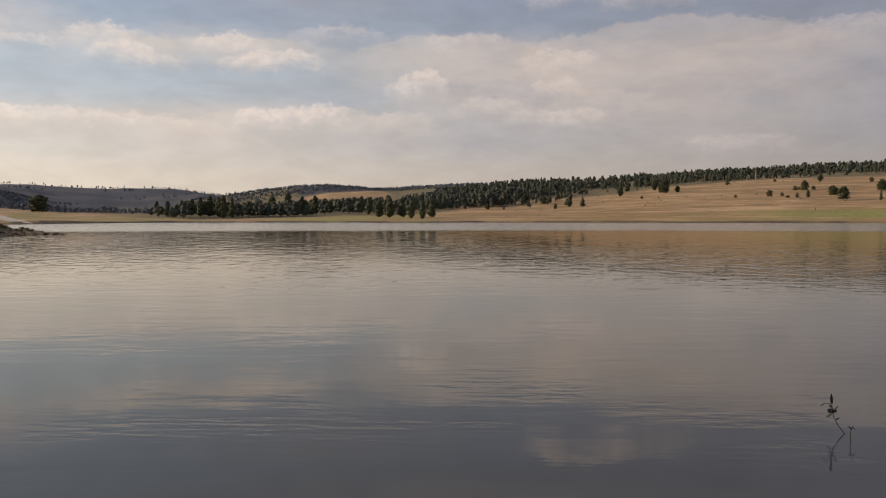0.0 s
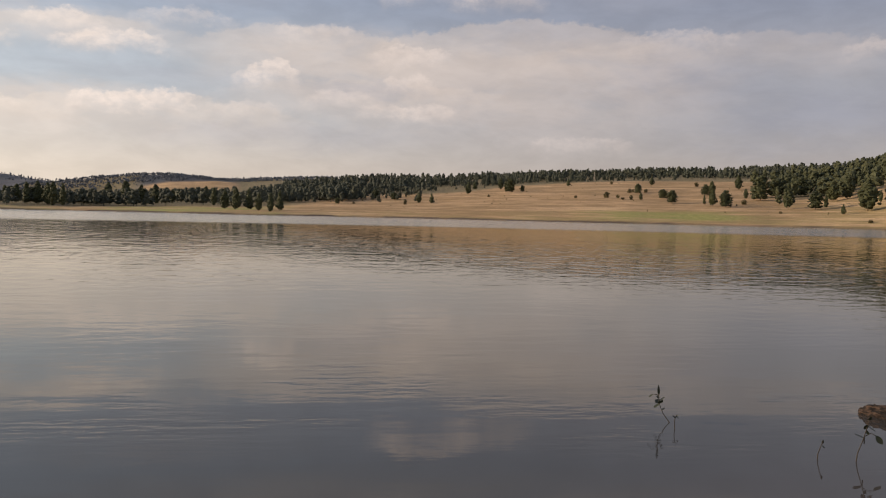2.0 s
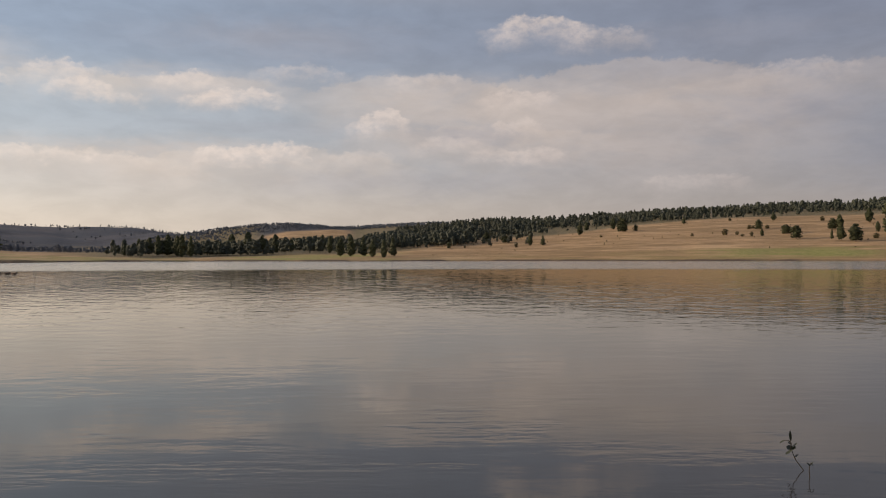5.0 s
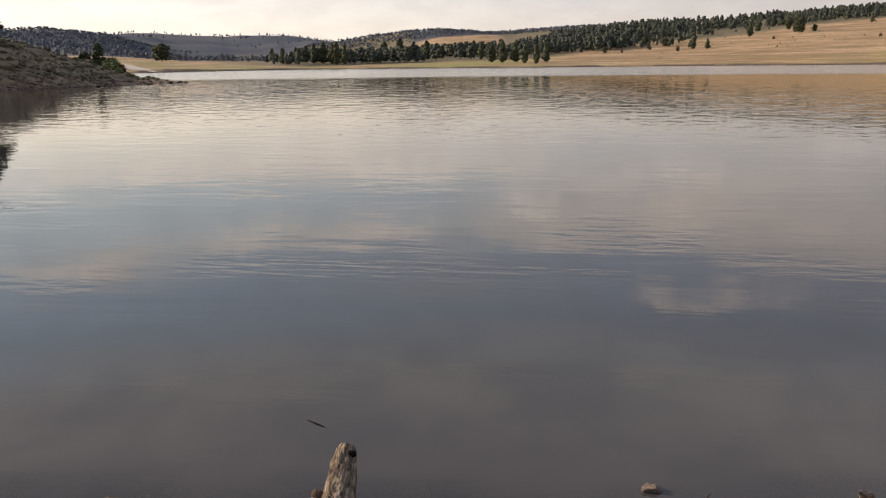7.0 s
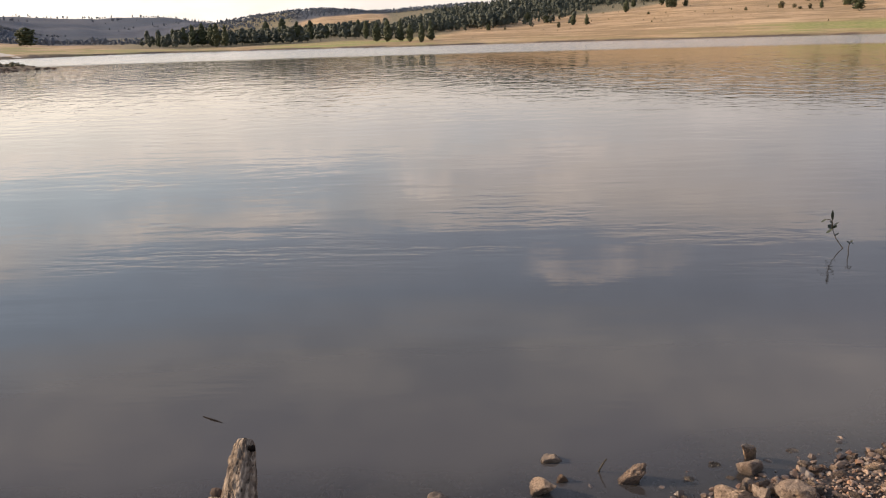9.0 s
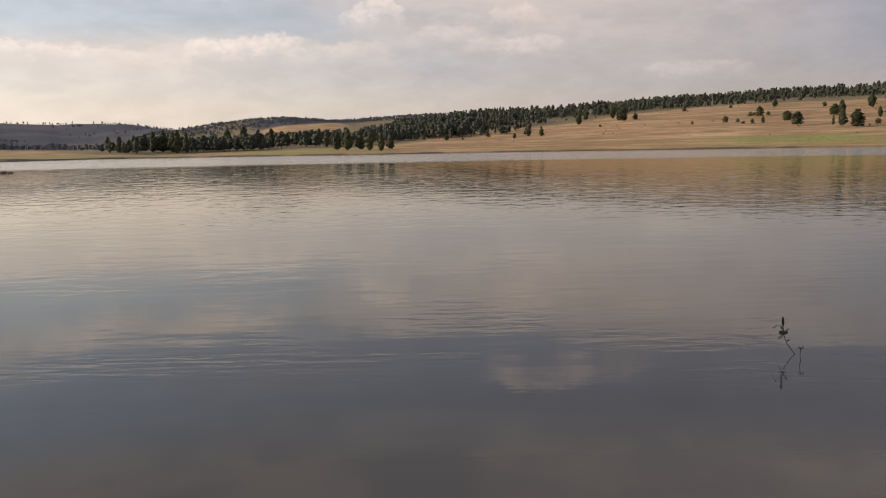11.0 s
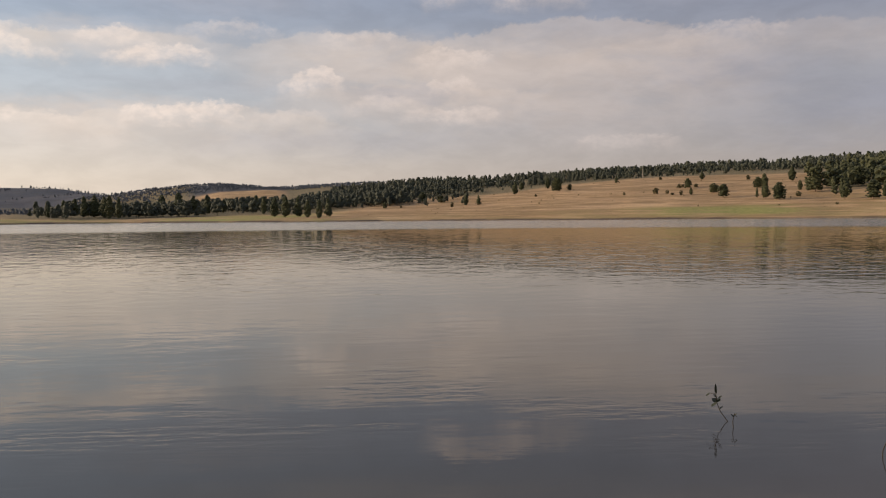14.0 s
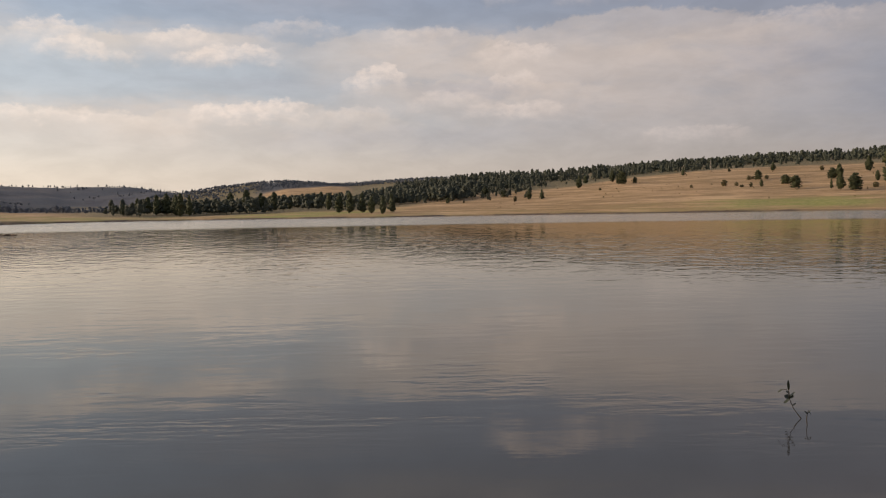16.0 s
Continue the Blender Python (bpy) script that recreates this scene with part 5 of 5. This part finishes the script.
    part("hollow", mesh_from("stump_hollow", *ring_tube(hollow, (0.034, 0.030, 0.024, 0.012), 16, (0.7, 0.1), 0.25), VOID), root, "black fill painted as the shade in the hollow")


make_stump()

stick = tagged(new("sunken_branch", mesh_from("sunken_branch", *ring_tube([(-1.14, 3.40, -0.004), (-1.08, 3.36, -0.008), (-0.98, 3.30, -0.014), (-0.86, 3.2, -0.03)],
                                                                         (0.006, 0.012, 0.010, 0.010), 10, (0.3, 0.6), 0.15), VOID)),
               "dark branch sunk just under the water", "branch")
twig = tagged(new("twig", mesh_from("twig", *ring_tube([(0.535, 2.83, -0.01), (0.548, 2.82, 0.025), (0.565, 2.81, 0.062)], (0.004, 0.0035, 0.002), 6, (0, 0), 0.05), STEM)),
              "thin dark twig poking out of the water", "twig")


def make_log():
    root = tagged(new("floating_log"), "dark weathered log lying half sunk in the water", "log")
    start, end = (4.83, 6.27, 0.012), (5.52, 4.75, 0.004)
    root.matrix_basis = along_frame(start, end)
    size = (Vector(end) - Vector(start)).length
    us = np.concatenate([np.linspace(0, 0.1, 14), np.linspace(0.112, 1, 74)])
    pts = [(0.010 * math.sin(u * 9), 0.012 * math.sin(u * 7), size * u) for u in us]
    rad = [np.interp(u, [0, 0.008, 0.03, 0.08, 0.2, 1], [0.014, 0.034, 0.060, 0.078, 0.088, 0.105]) for u in us]
    vs, fs = ring_tube(pts, rad, 72, (0.3, 2.2), 0.06, True, 0.16, 0.10)
    # worm-eaten pits and torn ridges
    eaten = []
    for k, v in enumerate(vs):
        p, c = Vector(v), Vector(pts[k // 72])
        deep = max(0.0, noise.noise(Vector((p.x * 26, p.y * 26, p.z * 11))) - 0.02) * 0.55 + 0.12 * noise.noise(p * 60)
        eaten.append(tuple(c + (p - c) * (1 - deep)))
    part("trunk", mesh_from("log_trunk", eaten, fs, LOG), root)
    part("branch_stub", mesh_from("log_stub", *ring_tube([(0.0, -0.06, 0.42), (0.01, -0.11, 0.40), (0.015, -0.125, 0.395)], (0.024, 0.018, 0.01), 9, (0, 1), 0.25), LOG), root)


make_log()


# ---- weeds standing in the water ----
def leaf_mesh(start, tip, width, sag, side):
    """A lance-shaped leaf, folded along its midrib."""
    start, tip = np.array(start), np.array(tip)
    ax = tip - start
    side = np.array(side) - ax * np.dot(side, ax) / np.dot(ax, ax)
    side /= np.linalg.norm(side)
    vs, fs = [], []
    for i in range(7):
        u = i / 6
        c = start + ax * u + np.array((0, 0, -sag * 4 * u * (1 - u)))
        w = width * (math.sin(math.pi * min(1, u * 0.92 + 0.06)) ** 0.8) * 0.5
        vs += [c - side * w + np.array((0, 0, 0.15 * w)), c, c + side * w + np.array((0, 0, 0.15 * w))]
    for i in range(6):
        for k in range(2):
            a = i * 3 + k
            fs.append((a, a + 1, a + 4, a + 3))
    return mesh_from("leaf", vs, fs, LEAF)


def make_sprig(base, unit, stems, leaves, label, blossom=None):
    """Stems and leaves drawn as (across, up) in units, on a plane across the line of sight."""
    x, y = base
    across = np.array((y, -x, 0)) / math.hypot(x, y)
    away = np.array((x, y, 0)) / math.hypot(x, y)
    rng = random.Random(int(x * 1000))

    def at(p, deep=0.0):
        return np.array((x, y, 0)) + across * p[0] * unit + np.array((0, 0, p[1] * unit)) + away * deep

    root = tagged(new("water_weed"), label, "plant", "weeds in the water")
    for s in stems:
        pts = [at(s[0]) + np.array((0, 0, -0.05))] + [at(p, 0.01 * math.sin(i * 2.0)) for i, p in enumerate(s)]
        rad = np.linspace(0.0042, 0.002, len(pts))
        part("stem", mesh_from("weed_stem", *ring_tube(pts, rad, 7, (0, 0), 0.03), STEM), root)
    for a, b, w in leaves:
        deep = rng.uniform(-0.02, 0.02)
        upright = abs(b[1] - a[1]) > abs(b[0] - a[0])
        slope = (across + away * 0.4) if upright else away + np.array((0, 0, 0.24 + rng.uniform(-0.3, 0.3)))
        part("leaf", leaf_mesh(at(a), at(b, deep), w * (1.2 if upright else 1.6) * unit, 0.004, slope), root)
    if blossom:
        pts = [at(p) for p in blossom]
        part("flower_spike", mesh_from("weed_flower", *ring_tube(pts, (0.003, 0.0055, 0.005, 0.002)[:len(pts)], 9, (0, 1), 0.2), BLOSSOM), root, "pink flower spike")


make_sprig((3.005, 6.09), 0.0045, [[(0, 0), (-6, 8), (-12, 17), (-17, 29), (-19, 38), (-20, 50)], [(-19, 44), (-23, 48), (-29, 48)]],
           [((-19.5, 47), (-20.5, 65), 4.0), ((-29, 48), (-37, 43), 7), ((-18, 38), (-9, 45), 9), ((-17, 34), (-26, 38), 11), ((-18, 38), (-12, 36), 8),
            ((-18, 31), (-28, 25), 9), ((-14, 21), (-8, 26), 5), ((-19, 42), (-24, 46), 5)], "leafy smartweed sprig rising bent from still water")
make_sprig((2.956, 5.897), 0.0047, [[(0, 0), (-1, 9), (0, 18), (2, 24)]], [((1, 20), (5, 24), 5), ((1, 19), (-4, 22), 6), ((2, 22), (6, 18), 5)],
           "nearly bare weed stem standing in still water")
make_sprig((3.580, 5.040), 0.0044, [[(0, 0), (0.5, 8), (4, 20), (7, 30)]], [((6, 22), (10, 19), 3), ((6.5, 25), (7, 31), 3)], "short bare weed stem standing in still water")
make_sprig((3.820, 4.965), 0.0044, [[(0, 0), (2, 14), (8, 33), (12, 50), (16, 70)], [(10, 40), (19, 46), (26, 43)]],
           [((9, 38), (-4, 43), 8), ((26, 43), (35, 32), 8), ((14, 57), (25, 50), 8), ((14, 58), (9, 51), 6), ((12, 50), (16, 44), 4), ((15, 66), (19, 72), 4)],
           "leafy smartweed sprig with drooping leaves in still water")
make_sprig((4.036, 4.867), 0.0045, [[(0, 0), (6, 12), (11, 24), (15, 36), (18, 44)], [(34, -2), (31, 6), (26, 12), (20, 14)], [(1, 3), (-2, 9), (-5, 17)]],
           [((16, 36), (32, 36), 5), ((32, 36), (44, 28), 8), ((12, 27), (3, 28), 6), ((13, 28), (20, 32), 7), ((0, 9), (-7, 19), 7), ((24, 13), (17, 16), 7),
            ((30, 7), (24, 2), 9)],
           "smartweed with a pink flower spike in still water", [(17.5, 40), (19.5, 48), (21, 56), (22.5, 63)])

# ---- grass stems on the beach ----
def make_reeds(x, y, count, seed, tallest):
    rng = random.Random(seed)
    root = tagged(new("grass_tuft"), "thin dry grass stems with straw seed heads on the gravel", "grass")
    for k in range(count):
        bx, by = x + rng.uniform(-0.07, 0.07), y + rng.uniform(-0.035, 0.035)
        h = tallest * rng.uniform(0.45, 1.0)
        lx, ly = rng.uniform(-0.05, 0.05), rng.uniform(-0.03, 0.05)
        z = on_land(bx, by)
        pts = [(bx + lx * u * u, by + ly * u * u, z - 0.01 + h * u) for u in (0, 0.25, 0.5, 0.75, 1.0)]
        stem = part("stem", mesh_from("grass_stem", *ring_tube(pts, (0.0014, 0.0013, 0.0011, 0.0009, 0.0006), 6, (0, 0), 0.02), REED), root)
        if k % 7 == 0:
            top = [pts[-1], (pts[-1][0] + lx * 0.05, pts[-1][1] + ly * 0.05, pts[-1][2] + 0.012), (pts[-1][0] + lx * 0.1, pts[-1][1] + ly * 0.1, pts[-1][2] + 0.026)]
            part("seed_head", mesh_from("grass_head", *ring_tube(top, (0.0012, 0.0026, 0.0008), 7, (0, 1), 0.2), SEED), stem, "pale straw seed head")


make_reeds(-0.39, 2.06, 13, 3, 0.31)
make_reeds(-0.10, 2.05, 10, 4, 0.22)

# ---- the bank and spit on the left ----
def leafy(name, label, seed, mat, n, shape, size, tufts, spray, place, h, w, category="tree", bottom=0.12):
    """One nearer tree or shrub, with sprays of foliage over its clumps."""
    rng = np.random.default_rng(seed)
    shape_seed[0] = seed
    root = tagged(new(name), label, category)
    x, y = place
    root.matrix_basis = pose(x, y, on_land(x, y) - 0.1)
    tv, tf = trunk_mesh(rng, 0.9, 0.025, 16)
    tv = [np.array(v) * np.array((h * 0.9, h * 0.9, h)) for v in tv]
    part("trunk", mesh_from(name + "_trunk", tv, tf, BARK), root)
    pts = crown_points(rng, n, shape, bottom) * np.array((w, w, h))
    v, f = clumps(rng, pts, rng.uniform(size[0], size[1], n), 0.6, 0.4)
    src = pts[rng.integers(0, n, tufts)] + rng.normal(0, size[1] * 0.5, (tufts, 3)) * np.array([1, 1, 0.6])
    d = rng.normal(0, 1, (tufts, 2, 3)) + np.array((0, 0, 0.35))
    d /= np.linalg.norm(d, axis=2, keepdims=True)
    q = np.stack([src, src + d[:, 0] * spray, src + d[:, 1] * spray * 0.4 + d[:, 0] * spray * 0.5], 1).reshape(-1, 3)
    f = np.concatenate([f, len(v) + np.arange(3 * tufts).reshape(-1, 3)])
    part("crown", mesh_from(name + "_crown", np.concatenate([v, q]), f, mat, False), root)
    return root


leafy("pine_tree", "dense dark young pine standing on top of the grassy bank", 51, NEEDLES, 1300, "cone", (0.2, 0.46), 9000, 0.26, bearing(37.7, 101), 6.9, 9.2, bottom=0.0)
leafy("pine_tree", "small dark pine behind the bank", 52, NEEDLES, 200, "cone", (0.18, 0.4), 1500, 0.3, bearing(29.9, 150), 4.6, 3.0, bottom=0.03)
leafy("pine_tree", "small dark pine behind the bank", 53, NEEDLES, 150, "round", (0.18, 0.36), 1000, 0.3, bearing(30.7, 150), 2.6, 2.2, bottom=0.03)
leafy("willow_bush", "light green willow bush beside the spit", 54, WILLOW, 150, "round", (0.16, 0.32), 1800, 0.26, bearing(29.2, 128), 2.6, 2.6, "bush", 0.0)
leafy("willow_bush", "darker green willow bush beside the spit", 55, SHRUB, 120, "round", (0.15, 0.3), 1200, 0.26, bearing(28.75, 131), 2.0, 1.6, "bush", 0.0)

rng = np.random.default_rng(91)
forms = [rock_mesh("boulder", 400 + k, SLATE, 2, 8) for k in range(8)]
edge = np.array([(-48, 62), (-46, 74), (-45, 83), (-44.5, 97)])
for k in range(95):
    u = rng.uniform(0, 2.999)
    i = int(u)
    p = edge[i] + (edge[i + 1] - edge[i]) * (u - i)
    x, y = p[0] - abs(rng.normal(0, 1.6)) + 0.6, p[1] + rng.normal(0, 0.5)
    s = rng.uniform(0.2, 0.55) * (1.2 if rng.uniform() < 0.2 else 0.8)
    ob = new("boulder", forms[rng.integers(0, 8)])
    ob.matrix_basis = pose(x, y, max(on_land(x, y), -0.1) + s * 0.1, rng.uniform(-15, 15), rng.uniform(-15, 15), rng.uniform(0, 360)) @ Matrix.Diagonal((s * 1.3, s, s * 0.6, 1))
    tagged(ob, "dark brown boulder on the rocky spit at the waterline", "boulder", "boulders on the spit")


def scatter_bank(name, label, mat, count, seed, size, deep, flat, category, reach=(60, 100)):
    rng = np.random.default_rng(seed)
    az, r = rng.uniform(23.5, 42, count), rng.uniform(*reach, count)
    x, y = -np.sin(np.radians(az)) * r, np.cos(np.radians(az)) * r
    z, d, _, _ = land(x, y)
    ok = (d > deep[0]) & (d < deep[1]) & (wobble(x, y, 3.0, seed) > -0.35)
    n = int(ok.sum())
    s = size[0] + (size[1] - size[0]) * rng.uniform(0, 1, n) ** 2
    v, f = clumps(rng, np.stack([x[ok], y[ok], z[ok] + s * flat * 0.25], -1), s, flat, 0.45)
    return tagged(new(name, mesh_from(name, v, f, mat, False)), label, category, kind="stuff")


scatter_bank("bank_stones", "dark stones strewn along the foot of the bank", SLATE, 7000, 3, (0.05, 0.24), (-0.3, 5.0), 0.5, "stones")
scatter_bank("bank_weeds", "low brown and olive weeds on the bank", SHRUB, 2600, 4, (0.12, 0.42), (3.0, 22.0), 0.7, "weeds", (60, 125))
scatter_bank("dry_grass", "dry straw tussocks along the top of the bank", REED, 2600, 5, (0.08, 0.28), (6.0, 30.0), 0.9, "grass", (66, 130))


# ---- gravel track that runs down to the bay ----
def make_track():
    rows = [(29.4, 640), (29.0, 570), (28.6, 510), (28.1, 460), (27.6, 428), (27.1, 404)]
    vs, fs = [], []
    for i, (az, r) in enumerate(rows):
        x, y = bearing(az, r)
        for s in (-5.0, -2.0, 2.0, 5.0):
            px, py = x + s * 0.75, y + s * 0.66
            vs.append((px, py, max(on_land(px, py), 0.05) + 0.25))
        if i:
            for k in range(3):
                a = (i - 1) * 4 + k
                fs.append((a, a + 1, a + 5, a + 4))
    n = len(vs)
    vs += [(x, y, z - 0.6) for x, y, z in vs]
    fs += [tuple(n + k for k in reversed(f)) for f in fs]
    tagged(new("road", mesh_from("road", vs, fs, ROAD)), "pale gravel track down to the lake", "road", kind="structure")


make_track()


def make_snag():
    x, y = bearing(-20.75, 1015)
    root = tagged(new("dead_tree"), "bare grey dead pine trunk at the edge of the woods", "tree")
    root.matrix_basis = pose(x, y, on_land(x, y) - 0.2)
    part("trunk", mesh_from("snag_trunk", *ring_tube([(0, 0, 0), (0.1, 0, 5), (0.0, 0, 10), (0.15, 0, 14)], (0.45, 0.36, 0.24, 0.08), 9, (0, 1), 0.08), SNAG), root)
    for k in range(6):
        z = 4 + 1.5 * k
        t = k * 2.2
        part("limb", mesh_from("snag_limb", *ring_tube([(0.05, 0, z), (0.9 * math.cos(t), 0.9 * math.sin(t), z + 0.5)], (0.1, 0.04), 5, (0, 1), 0.1), SNAG), root)


make_snag()
